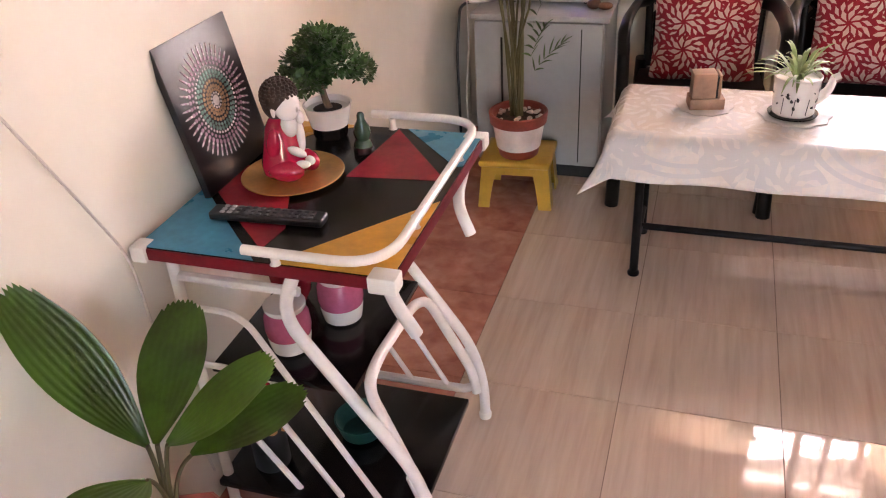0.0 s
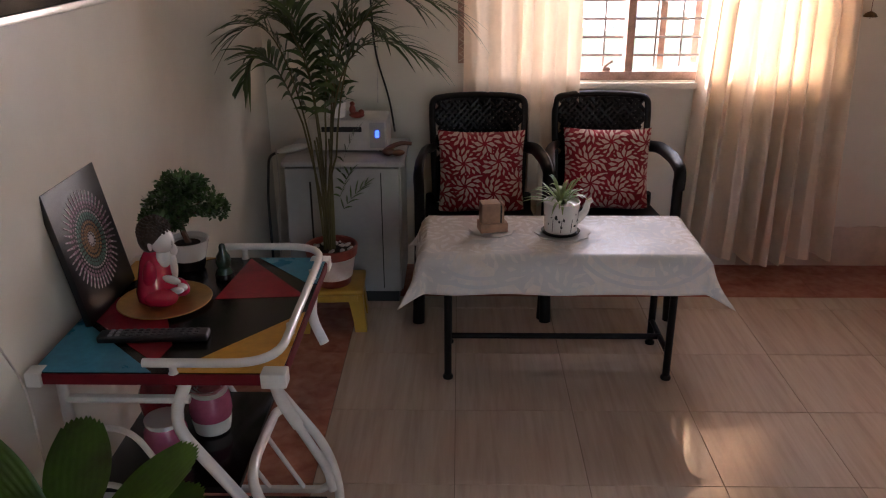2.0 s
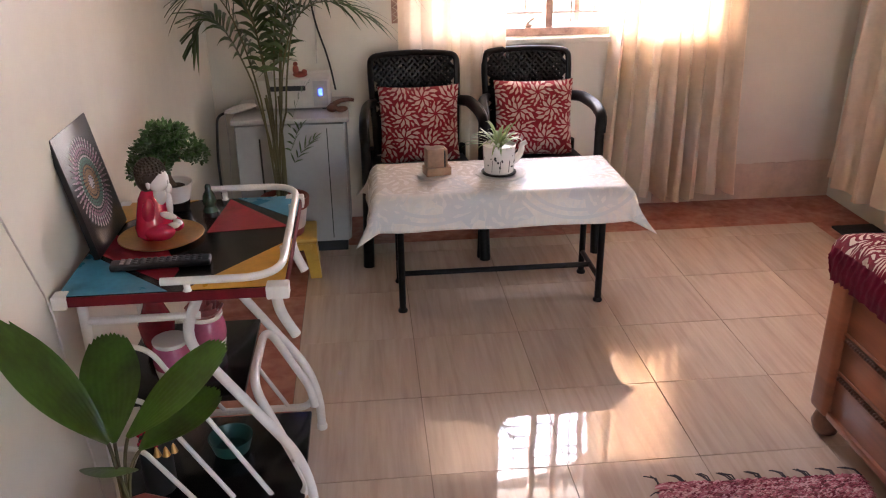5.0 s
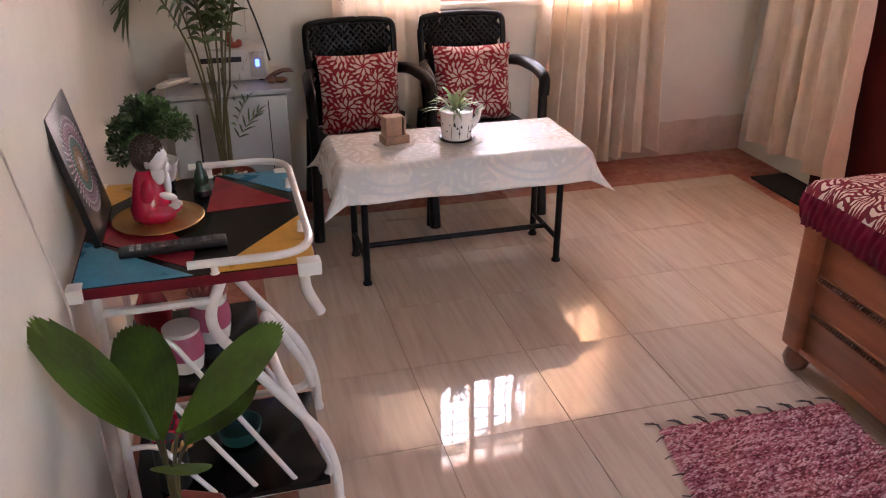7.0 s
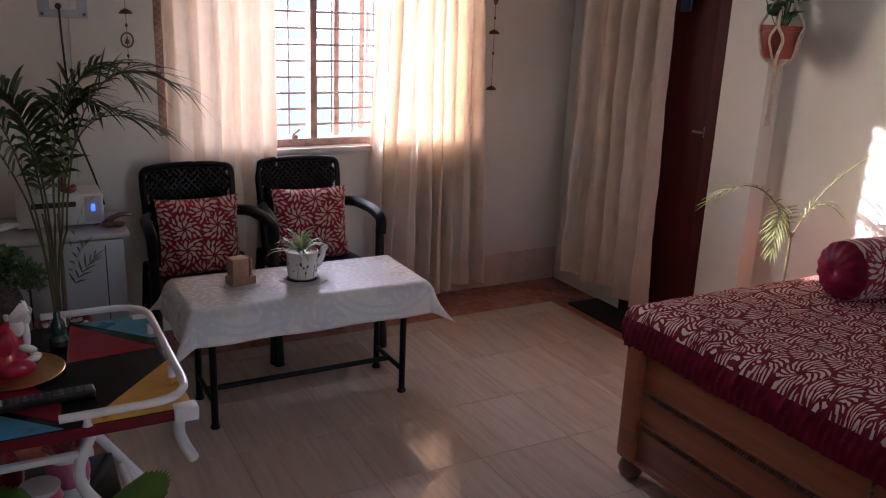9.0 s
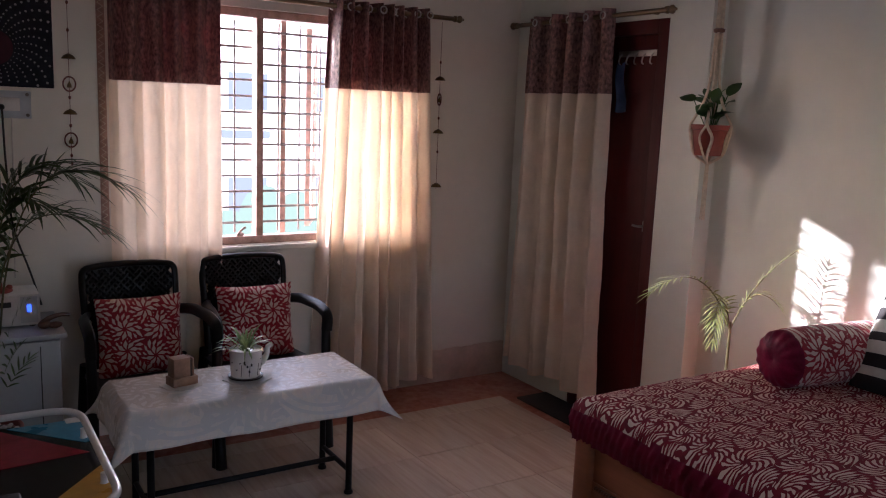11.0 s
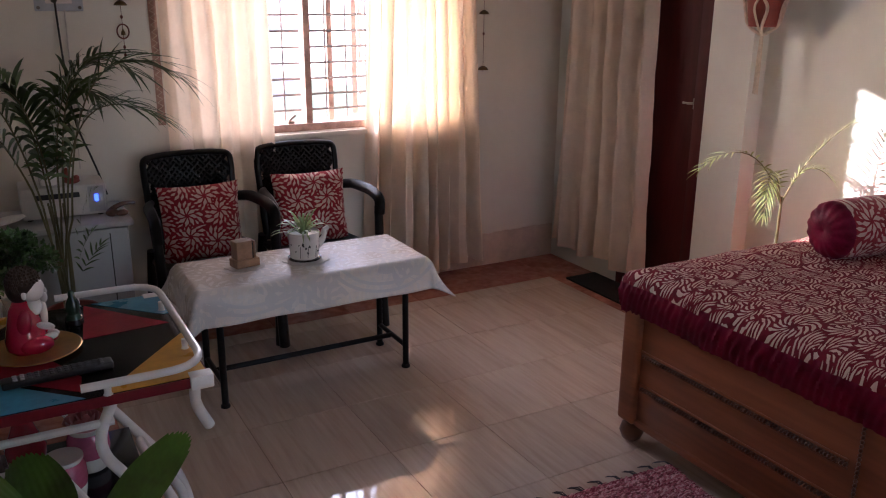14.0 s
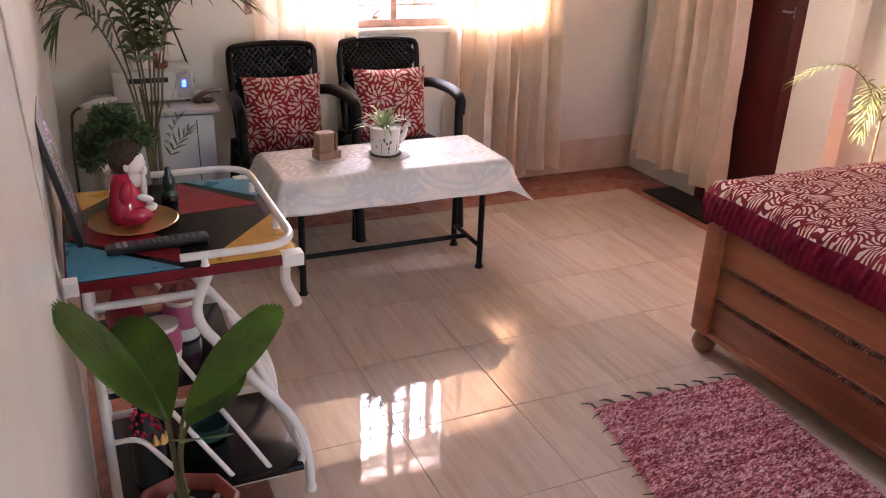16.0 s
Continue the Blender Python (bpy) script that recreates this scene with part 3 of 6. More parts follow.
for k in range(13):
    z = 0.06 + (WH - 0.12) * (k + 0.5) / 13
    part("grill_bar", pipe([(0.06, 0.06, z), (WW - 0.06, 0.06, z)], 0.0068, 6), M_IRON, win)
for k in range(12):
    x = 0.06 + (WW - 0.12) * (k + 0.5) / 12
    part("grill_upright", pipe([(x, 0.068, 0.05), (x, 0.068, WH - 0.05)], 0.0055, 6), M_IRON, win)
# a glazed leaf standing open outside, and an added boarded shutter opposite
leaf_at = pose(1.06, 0.16, 0, 0, 0, 62)
bm = bmesh.new()
for b_ in ((0, 0.035, 0, 0.03, 0.05, WH - 0.05), (0.365, 0.40, 0, 0.03, 0.05, WH - 0.05), (0.035, 0.365, 0, 0.03, 0.05, 0.11), (0.035, 0.365, 0, 0.03, WH - 0.11, WH - 0.05),
           (0.035, 0.365, 0.004, 0.026, 0.42, 0.45), (0.035, 0.365, 0.004, 0.026, 0.76, 0.79)):
    box(bm, *b_, 0.003, m=leaf_at)
glazed = part("glazed_leaf", bm, M_FRAME, win, "open glazed casement leaf")
pane = part("pane", block(0.03, 0.37, 0.013, 0.017, 0.10, WH - 0.10, m=leaf_at), M_PANE, glazed, smooth=False)
pane.visible_shadow = False
# boarded shutter, out of view, placed to keep sun off the left curtain
bm = bmesh.new()
swing = pose(-0.005, 0.19, 0, 0, 0, 93)
for k in range(4):
    box(bm, k * 0.085, k * 0.085 + 0.082, -0.012, 0.012, 0.0, WH, 0.003, m=swing)
for z in (0.12, WH - 0.2):
    box(bm, 0.0, 0.337, 0.012, 0.032, z, z + 0.08, 0.003, m=swing)
part("shutter", bm, M_FRAME, win, "open boarded shutter, unseen, added to shade the curtain")

# unseen slab, added to cut the high sky out of the floor reflection
tagged(part("trim_sunshade", block(WX0 - 0.25, WX1 + 0.25, YW + 0.231, YW + 0.78, WZ1 + 0.20, WZ1 + 0.28, 0.01), M_HOUSE), "unseen concrete sunshade slab, added over the window to block high sky", "sunshade", kind="structure")

# ---- door ----
door = thing("door_1", (XR + 0.03, DY0, 0), label="closed dark red painted door in its frame", category="door", kind="structure")
part("leaf", block(0.0, 0.04, 0.07, DY1 - DY0 - 0.07, 0.01, DZ - 0.07, 0.004), M_DOOR, door)
part("jamb", block(-0.032, 0.06, 0.0, 0.07, 0, DZ, 0.005), M_DOOR, door)
part("jamb", block(-0.032, 0.06, DY1 - DY0 - 0.07, DY1 - DY0, 0, DZ, 0.005), M_DOOR, door)
part("head", block(-0.032, 0.06, 0.07, DY1 - DY0 - 0.07, DZ - 0.07, DZ, 0.005), M_DOOR, door)
bm = bmesh.new()
box(bm, -0.006, 0.0, 0.083, 0.101, 1.07, 1.125, 0.003)
tube(bm, rounded([(-0.005, 0.092, 1.10), (-0.04, 0.092, 1.10), (-0.042, 0.135, 1.101)], 0.012), 0.006, 8)
part("handle", bm, M_IRON, door, "dull lever handle")
bm = bmesh.new()
box(bm, -0.010, 0.0, 0.09, 0.36, 1.955, 1.985, 0.003)
for k in range(5):
    tube(bm, rounded([(-0.008, 0.11 + k * 0.055, 1.97), (-0.03, 0.11 + k * 0.055, 1.95), (-0.035, 0.11 + k * 0.055, 1.92), (-0.02, 0.11 + k * 0.055, 1.915)], 0.012, 3), 0.004, 6)
rail = tagged(part("hook_rail", bm, M_STEEL), "steel rail of coat hooks screwed to the door", "hook rail")
rail.location = (XR + 0.03, DY0, 0)


def rag(u, v):
    w = 0.05 + 0.05 * v
    return (XR - 0.005 - 0.016 * math.sin(u * 9 + v * 2), DY0 + 0.30 + (u - 0.5) * w + 0.01 * math.sin(v * 6), 1.93 - v * 0.24 - 0.02 * math.sin(u * 3))


bm = sheet(bmesh.new(), 14, 12, rag, thick=0.004)
tagged(part("hanging_cloth", bm, M_BLUE_CLOTH), "faded blue cloth hanging from the door hooks", "cloth")

# ---- curtains and rods ----


def curtain(name, a, b, depth, z0, z_band, z1, folds, label, seed, flare=0.06, inward=(0, -1)):
    """A pleated eyelet curtain hung between plan points a and b."""
    a, b = Vector((*a, 0)), Vector((*b, 0))
    run = b - a
    inw = Vector((*inward, 0))
    ob = thing(name, (*(a + b).xy / 2, z0), label=label, category="curtain", group="curtains")
    o = Vector(((a.x + b.x) / 2, (a.y + b.y) / 2, z0))

    def face(u, z):
        h = (z1 - z) / (z1 - z0)
        wob = 0.22 * noise.noise((u * 3.3 + seed, h * 1.1, seed)) * h
        u2 = u + 0.075 * noise.noise((u * 2.6 + seed * 3, 0.5, 1)) * 1.4
        s = math.sin(2 * math.pi * folds * (u2 + wob * 0.22) + seed)
        s = math.copysign(abs(s) ** 0.75, s)
        s2 = math.sin(4 * math.pi * folds * (u + wob * 0.3) + seed * 2.3 + h)
        amp = depth * (0.85 + 0.35 * noise.noise((u * 4 + seed, h * 1.5, 4)))
        off = amp * (s * 0.8 + 0.22 * s2 * h) + 0.012 * noise.noise((u * 14, h * 6 + seed, 1)) + 0.0045 * noise.noise((u * 17, h * 19 + seed, 6)) * min(1.0, h * 2)
        spread = 1 + flare * h
        q = a + run * (0.5 + (u - 0.5) * spread) + run.normalized() * 0.006 * s2 * h
        q = q + inw * (off + 0.012 * h)
        return Vector((q.x, q.y, z)) - o
    n = folds * 16
    part("band", sheet(bmesh.new(), n, 10, lambda u, v: face(u, z1 + 0.035 - v * (z1 + 0.035 - z_band))), M_BANDCLOTH, ob, "maroon woven top band")

    def low(u, v):
        z = z_band + 0.002 - v * (z_band - z0 - 0.0) + v * v * 0.02 * math.sin(u * 11 + seed)
        return face(u, z)
    part("drape", sheet(bmesh.new(), n, 70, low), M_BODYCLOTH, ob, "cream satin lower cloth")
    for k in range(folds * 2):
        u = (k + 0.5) / (folds * 2)
        c = face(u, z1)
        bm = bmesh.new()
        tube(bm, [(c.x + 0.018 * math.cos(t) * run.normalized().x + 0.0, c.y + 0.018 * math.cos(t) * run.normalized().y, z1 - z0 + 0.018 * math.sin(t)) for t in [2 * math.pi * i / 16 for i in range(16)]], 0.004, 6, closed=True)
        part("eyelet", bm, M_STEEL, ob)
    return ob


def rod(name, a, b, z, label, wall_dir):
    a, b = Vector((*a, z)), Vector((*b, z))
    d = (b - a).normalized()
    ob = thing(name, a, label=label, category="curtain rod", group="curtain rods")
    part("bar", pipe([(0, 0, 0), b - a], 0.0125, 12), M_BRASS, ob)
    for end, s in ((Vector((0, 0, 0)), -1), (b - a, 1)):
        m = Matrix.Translation(end) @ (d * s).to_track_quat("Z", "Y").to_matrix().to_4x4()
        part("finial", turned([(0.0125, 0), (0.018, 0.003), (0.018, 0.012), (0.012, 0.018), (0.02, 0.032), (0.021, 0.042), (0.008, 0.056), (0.007, 0.064), (0, 0.068)], 16, m=m), M_BRASS, ob)
    for f in (0.1, 0.9):
        p = (b - a) * f
        w = Vector((*wall_dir, 0))
        part("bracket", pipe([p, p + w * 0.07], 0.008, 8), M_BRASS, ob)
    return ob


RZ = 2.155
rod("curtain_rod", (0.82, YW - 0.075), (2.79, YW - 0.075), RZ, "dull brown metal curtain rod with turned finials over the window", (0, 1))
rod("curtain_rod", (XR - 0.075, 4.29), (XR - 0.075, 3.12), RZ, "dull brown metal curtain rod over the doorway", (1, 0))
curtain("curtain", (0.945, YW - 0.075), (1.46, YW - 0.075), 0.045, 0.13, 1.722, RZ, 5, "cream curtain with maroon band, drawn aside behind a chair", 1.3, flare=0.03)
curtain("curtain", (2.045, YW - 0.075), (2.625, YW - 0.075), 0.074, 0.065, 1.735, RZ, 8, "sunlit cream curtain with maroon band beside the window", 4.1, flare=0.28)
curtain("curtain", (XR - 0.075, 4.18), (XR - 0.075, 3.47), 0.06, 0.13, 1.762, RZ, 5, "cream satin curtain with a maroon band before the door", 7.7, flare=0.14, inward=(-1, 0))

# ---- trolley ----
TX0, TX1, TY0, TY1, TZ = 0.036, 0.563, 1.995, 2.625, 0.755
tr = thing("computer_trolley", (TX0, TY0, 0), label="white tubular trolley desk with a painted geometric top", category="trolley")
W, D = TX1 - TX0, TY1 - TY0
part("tabletop", block(0.0, W, 0.0, D, TZ - 0.028, TZ - 0.003, 0.003), M_MAROON_EDGE, tr, "board with a maroon edge")
top = tr.children[0]


def facet(pts, material, name="painted_facet"):
    bm = bmesh.new()
    lo = [bm.verts.new((x * W, y * D, TZ - 0.0035)) for x, y in pts]
    hi = [bm.verts.new((x * W, y * D, TZ)) for x, y in pts]
    bm.faces.new(hi)
    for i in range(len(pts)):
        bm.faces.new((lo[i], lo[i - 1], hi[i - 1], hi[i]))
    part(name, bm, material, top, smooth=False)


# painted fields, as fractions of width and depth
part("black_field", block(0.004, W - 0.004, 0.004, D - 0.004, TZ - 0.0032, TZ - 0.0016), M_BLACK_PAINT, top, smooth=False)
facet([(0.01, 0.01), (0.48, 0.01), (0.26, 0.19), (0.01, 0.40)], M_BLUE_PAINT)
facet([(0.03, 0.42), (0.29, 0.21), (0.47, 0.07), (0.49, 0.20), (0.36, 0.46), (0.06, 0.60)], M_RED_PAINT)
facet([(0.55, 0.01), (0.99, 0.01), (0.99, 0.46)], M_YELLOW_PAINT)
facet([(0.545, 0.57), (0.96, 0.60), (0.60, 0.98)], M_RED_PAINT)
facet([(0.64, 0.99), (0.96, 0.71), (0.99, 0.72), (0.99, 0.99)], M_BLUE_PAINT)
facet([(0.01, 0.66), (0.09, 0.74), (0.24, 0.90), (0.42, 0.99), (0.01, 0.99)], M_YELLOW_PAINT)
for x, y, wd in ((-0.007, -0.007, 0.034), (W - 0.048, -0.007, 0.054), (W - 0.048, D - 0.033, 0.054), (-0.007, D - 0.033, 0.034)):
    part("corner_cap", block(x, x + wd, y, y + 0.040, TZ - 0.032, TZ + 0.002, 0.005), M_WHITE_PLASTIC, tr)
zr = TZ + 0.03
part("guard_rail", pipe(rounded([(0.245, -0.008, zr), (W - 0.01, -0.008, zr), (W - 0.01, D + 0.0, zr), (0.245, D + 0.0, zr)], 0.10, 8), 0.0098, 10), M_WHITE_TUBE, tr, "bent white guard rail")
for p in ((0.30, 0.004), (W - 0.02, 0.18), (W - 0.02, D - 0.15), (0.30, D - 0.01)):
    part("rail_post", turned([(0.011, TZ - 0.001), (0.008, TZ + 0.003), (0.008, zr - 0.005)], 10, at=(p[0], p[1], 0)), M_WHITE_TUBE, tr)
for y, s in ((0.048, 1), (0.49, -1)):
    yy = y
    part("leg", pipe(rounded([(0.315, yy, TZ - 0.03), (0.262, yy, TZ - 0.15), (0.508, yy, 0.24), (0.540, yy, 0.12), (0.541, yy, 0.0)], 0.08, 6), 0.0135, 10), M_WHITE_TUBE, tr)
    part("rear_post", pipe([(0.04, yy, TZ - 0.03), (0.04, yy, 0.0)], 0.0125, 10), M_WHITE_TUBE, tr)
    part("top_bar", pipe([(0.04, yy, 0.665), (0.31, yy, 0.665)], 0.010, 8), M_WHITE_TUBE, tr)
    part("base_bar", pipe(rounded([(0.04, yy, 0.085), (0.50, yy, 0.085), (0.53, yy, 0.13), (0.50, yy, 0.22)], 0.04), 0.0115, 8), M_WHITE_TUBE, tr)
    for k in range(3):
        za = 0.59 - 0.15 * k
        x1 = 0.44 - 0.10 * k
        part("grill_rod", pipe(rounded([(0.04, yy, za), (0.17 - 0.03 * k, yy, za), (x1, yy, 0.09)], 0.05, 6), 0.007, 8), M_WHITE_TUBE, tr)
    part("top_stub", pipe(rounded([(W - 0.03, y + (-0.01 if s > 0 else 0.08), TZ - 0.03), (W - 0.03, y + 0.02 * s, TZ - 0.10), (W + 0.004, y + 0.03 * s, TZ - 0.175)], 0.05), 0.0135, 10), M_WHITE_TUBE, tr)
part("brace_loop", pipe(rounded([(0.525, 0.070, 0.13), (0.415, 0.070, 0.43), (0.405, 0.16, 0.435), (0.400, 0.40, 0.405), (0.412, 0.466, 0.375), (0.515, 0.470, 0.17), (0.525, 0.470, 0.10)], 0.06, 6), 0.0125, 10), M_WHITE_TUBE, tr, "bent tube brace")
part("lower_shelf", block(0.03, 0.518, 0.02, 0.425, 0.095, 0.113, 0.004), M_BLACK_LAM, tr, "glossy black shelf")
part("middle_shelf", block(0.05, 0.385, 0.07, 0.48, 0.40, 0.418, 0.004), M_BLACK_LAM, tr, "glossy black shelf")
for yy in (0.048, 0.49):
    for x in (0.04, 0.541):
        part("foot", turned([(0.016, 0), (0.017, 0.012), (0.0135, 0.02)], 12, at=(x, yy, 0)), M_WHITE_PLASTIC, tr)

# ---- coffee table, cloth ----
CX0, CX1, CY0, CY1, CZ = 0.845, 1.735, 3.225, 3.575, 0.525
ct = thing("coffee_table", (CX0, CY0, 0), label="low table with black steel legs under a white cloth", category="table")
cw, cd = CX1 - CX0, CY1 - CY0
part("tabletop", block(-0.045, cw + 0.045, -0.02, cd + 0.04, CZ - 0.03, CZ - 0.006, 0.004), M_BLACK_LAM, ct)
for x in (0.035, cw - 0.035):
    for y in (0.035, cd - 0.035):
        lg = part("leg", pipe([(x, y, 0.012), (x, y, CZ - 0.03)], 0.014, 12), M_BLACK_METAL, ct)
        part("foot", turned([(0.019, 0), (0.02, 0.008), (0.015, 0.016)], 14, at=(x, y, 0)), M_BLACK_METAL, lg)
    part("end_stretcher", pipe([(x, 0.035, 0.105), (x, cd - 0.035, 0.105)], 0.011, 10), M_BLACK_METAL, ct)
part("stretcher", pipe([(0.035, cd * 0.5, 0.105), (cw - 0.035, cd * 0.5, 0.105)], 0.012, 10), M_BLACK_METAL, ct)


def cloth_point(u, v):
    """Cloth over the top: flat on it, hanging past its edge with soft folds."""
    over = 0.135
    x, y = -0.045 - over + u * (cw + 0.09 + 2 * over), -0.02 - over + v * (cd + 0.06 + 2 * over)
    ex = max(0, -0.045 - x, x - cw - 0.045)
    ey = max(0, -0.02 - y, y - cd - 0.04)
    e = math.hypot(ex, ey)
    if ex <= 0 and ey <= 0:
        return (x, y, CZ + 0.001 + 0.0008 * noise.noise((x * 12, y * 12, 1)))
    cx, cy = min(max(x, -0.045), cw + 0.045), min(max(y, -0.02), cd + 0.04)
    ox, oy = (x - cx) / e, (y - cy) / e
    corner = min(ex, ey) / over
    ripple = 0.005 * math.sin((cx * 17 + cy * 23) + 1.0) * min(1, e / 0.1) + 0.007 * noise.noise((x * 6, y * 6, 3)) * min(1, e / 0.06)
    out = 0.018 * min(1, e / 0.03) + 0.19 * e * (1 + 2.1 * corner) + ripple
    drop = e * (0.985 - 0.10 * corner) if e > 0 else 0
    return (cx + ox * (out + 0.003), cy + oy * (out + 0.003), CZ - drop + 0.001)


cloth_bm = sheet(bmesh.new(), 110, 64, cloth_point)
uvl = cloth_bm.loops.layers.uv.new("flat")
cloth_bm.verts.index_update()
for f in cloth_bm.faces:
    for lp_ in f.loops:
        k = lp_.vert.index
        lp_[uvl].uv = ((k // 65) / 110 * 1.25, (k % 65) / 64 * 0.68)
cl = tagged(part("tablecloth", cloth_bm, M_TABLECLOTH), "white damask tablecloth draped over the coffee table", "tablecloth")
cl.location = (CX0, CY0, 0)
so = cl.modifiers.new("thickness", "SOLIDIFY")
so.thickness = 0.0015
# woven damask figures in the cloth
t = M_TABLECLOTH.node_tree
pr = t.nodes["Principled BSDF"]
co = t.nodes.new("ShaderNodeTexCoord")
k1 = petal_mask(t, co.outputs["UV"], 3.4, 7, 0.13, 0.042, 0.55, 0.0)
k2 = leaf_mask(t, co.outputs["UV"], 7.0, 5, 0.05, 0.8, 9.0, 0.010)
xy = t.nodes.new("ShaderNodeSeparateXYZ")
t.links.new(co.outputs["UV"], xy.inputs[0])
# scalloped arcs woven along the hanging edge
across = math_node(t, "SUBTRACT", math_node(t, "MODULO", math_node(t, "ADD", xy.outputs[0], 0.515), 0.57), 0.285)
arc = math_node(t, "SQRT", math_node(t, "ADD", math_node(t, "POWER", across, 2.0), math_node(t, "POWER", math_node(t, "MULTIPLY", math_node(t, "SUBTRACT", xy.outputs[1], 0.22), 1.35), 2.0)))
bands = math_node(t, "GREATER_THAN", math_node(t, "SINE", math_node(t, "MULTIPLY", arc, 150.0)), 0.25)
near_arc = math_node(t, "MULTIPLY", math_node(t, "GREATER_THAN", arc, 0.20), math_node(t, "LESS_THAN", arc, 0.285))
hang = math_node(t, "MULTIPLY", math_node(t, "LESS_THAN", xy.outputs[1], 0.15), math_node(t, "MULTIPLY", near_arc, bands))
dm = math_node(t, "MAXIMUM", hang, math_node(t, "ABSOLUTE", math_node(t, "SUBTRACT", k1, math_node(t, "MULTIPLY", k2, 0.6))))
mx = t.nodes.new("ShaderNodeMix")
mx.data_type = "RGBA"
t.links.new(dm, mx.inputs["Factor"])
t.links.new(pr.inputs["Base Color"].links[0].from_socket, mx.inputs["A"])
mx.inputs["B"].default_value = (0.60, 0.588, 0.58, 1)
t.links.new(mx.outputs["Result"], pr.inputs["Base Color"])
t.links.new(math_node(t, "MULTIPLY_ADD", dm, 0.36, 0.22), pr.inputs["Roughness"])

# ---- armchairs ----


def armchair(at, rz, label):
    ob = thing("plastic_armchair", at, rz, label, "chair", "chairs behind the coffee table")
    w = 0.215
    # legs, front then rear
    for sx in (-1, 1):
        part("front_leg", tube(bmesh.new(), [(sx * 0.272, -0.245, 0.0), (sx * 0.264, -0.235, 0.25), (sx * 0.260, -0.225, 0.42), (sx * 0.262, -0.215, 0.62)], 0.026, 10, r1=0.021, flat=1.0), M_BLACK_PLASTIC, ob)
        part("rear_leg", tube(bmesh.new(), [(sx * 0.235, 0.26, 0.0), (sx * 0.225, 0.20, 0.25), (sx * 0.218, 0.17, 0.44)], 0.026, 10, r1=0.024), M_BLACK_PLASTIC, ob)
        arm = rounded([(sx * 0.262, -0.225, 0.585), (sx * 0.264, -0.232, 0.662), (sx * 0.258, -0.13, 0.686), (sx * 0.240, 0.06, 0.684), (sx * 0.205, 0.18, 0.660)], 0.05, 5)
        part("armrest", tube(bmesh.new(), arm, 0.027, 10, flat=0.62), M_BLACK_PLASTIC, ob)
    def seat(u, v):
        x, y = (u - 0.5) * 0.47, -0.245 + v * 0.44
        return (x * (1 - 0.06 * v), y, 0.435 - 0.035 * v - 0.02 * math.cos((u - 0.5) * math.pi) + 0.012 * max(0, 0.12 - v) * 8 * -1)
    part("seat", sheet(bmesh.new(), 16, 12, seat, thick=0.02), M_BLACK_PLASTIC, ob)

    def backp(u, z):
        t = (z - 0.41) / 0.462
        hw = (0.196 + 0.016 * t) if t < 0.9 else (0.212 - 0.008 * ((t - 0.9) / 0.1) ** 2)
        return Vector(((u - 0.5) * 2 * hw, 0.165 + 0.085 * t + 0.035 * (1 - (2 * u - 1) ** 2), z))
    rim = [backp(0, 0.41), backp(0, 0.62), backp(0, 0.80), backp(0, 0.866), backp(0.2, 0.874), backp(0.5, 0.876), backp(0.8, 0.874), backp(1, 0.866), backp(1, 0.80), backp(1, 0.62), backp(1, 0.41)]
    part("back_frame", tube(bmesh.new(), rounded(rim, 0.030, 5), 0.017, 10, flat=0.75), M_BLACK_PLASTIC, ob)
    part("lower_back", sheet(bmesh.new(), 12, 8, lambda u, v: backp(0.02 + 0.96 * u, 0.41 + v * 0.18), thick=0.012), M_BLACK_PLASTIC, ob)
    # woven lattice of the upper back
    bm = bmesh.new()
    n = 15
    for s in (1, -1):
        for k in range(-9, n + 9):
            pts = []
            for i in range(13):
                v = i / 12
                u = k / n + s * (v - 0.5) * 0.62
                if 0.02 <= u <= 0.98:
                    p = backp(u, 0.59 + v * 0.278)
                    p.y += 0.004 * s * (1 if (i + k) % 2 else -1)
                    pts.append(p)
            if len(pts) > 1:
                tube(bm, pts, 0.0125, 5, flat=0.5)
    part("lattice_back", bm, M_BLACK_PLASTIC, ob, "woven-look lattice back")
    return ob


chair = armchair((1.013, 3.975, 0), 1.5, "dark brown plastic armchair with a lattice back, beside the fridge")
c2 = copy_thing(chair, pose(1.558, 4.005, 0, 0, 0, -1))
tagged(c2, "dark brown plastic armchair with a lattice back, beside the sunlit curtain")


def cushion(name, at, rot, w, h, d, material, label, category="cushion"):
    bm = bmesh.new()

    def f(u, v, s):
        a, b = 2 * u - 1, 2 * v - 1
        puff = ((1 - abs(a) ** 3.2) * (1 - abs(b) ** 3.2)) ** 0.55
        pin = 1 - 0.06 * (1 - abs(b) ** 2) * abs(a) ** 4
        pin2 = 1 - 0.06 * (1 - abs(a) ** 2) * abs(b) ** 4
        return Vector((a * w / 2 * pin, s * d / 2 * puff + 0.006 * noise.noise((a * 2.5, b * 2.5, s)), b * h / 2 * pin2))
    for s in (-1, 1):
        sheet(bm, 20, 20, lambda u, v: f(u, v, s))
    bmesh.ops.remove_doubles(bm, verts=bm.verts, dist=0.0015)
    ob = tagged(part(name, bm, material), label, category)
    ob.matrix_world = pose(*at, *rot)
    return ob


cushion("cushion", (1.018, 4.06, 0.572), (-10, 0, 1), 0.385, 0.37, 0.12, M_CUSHION, "square red cushion printed with pale leaves on a chair")
cu = cushion("cushion", (1.572, 4.085, 0.577), (-10, 0, -2), 0.385, 0.37, 0.12, M_CUSHION, "square red cushion printed with pale leaves on a chair")

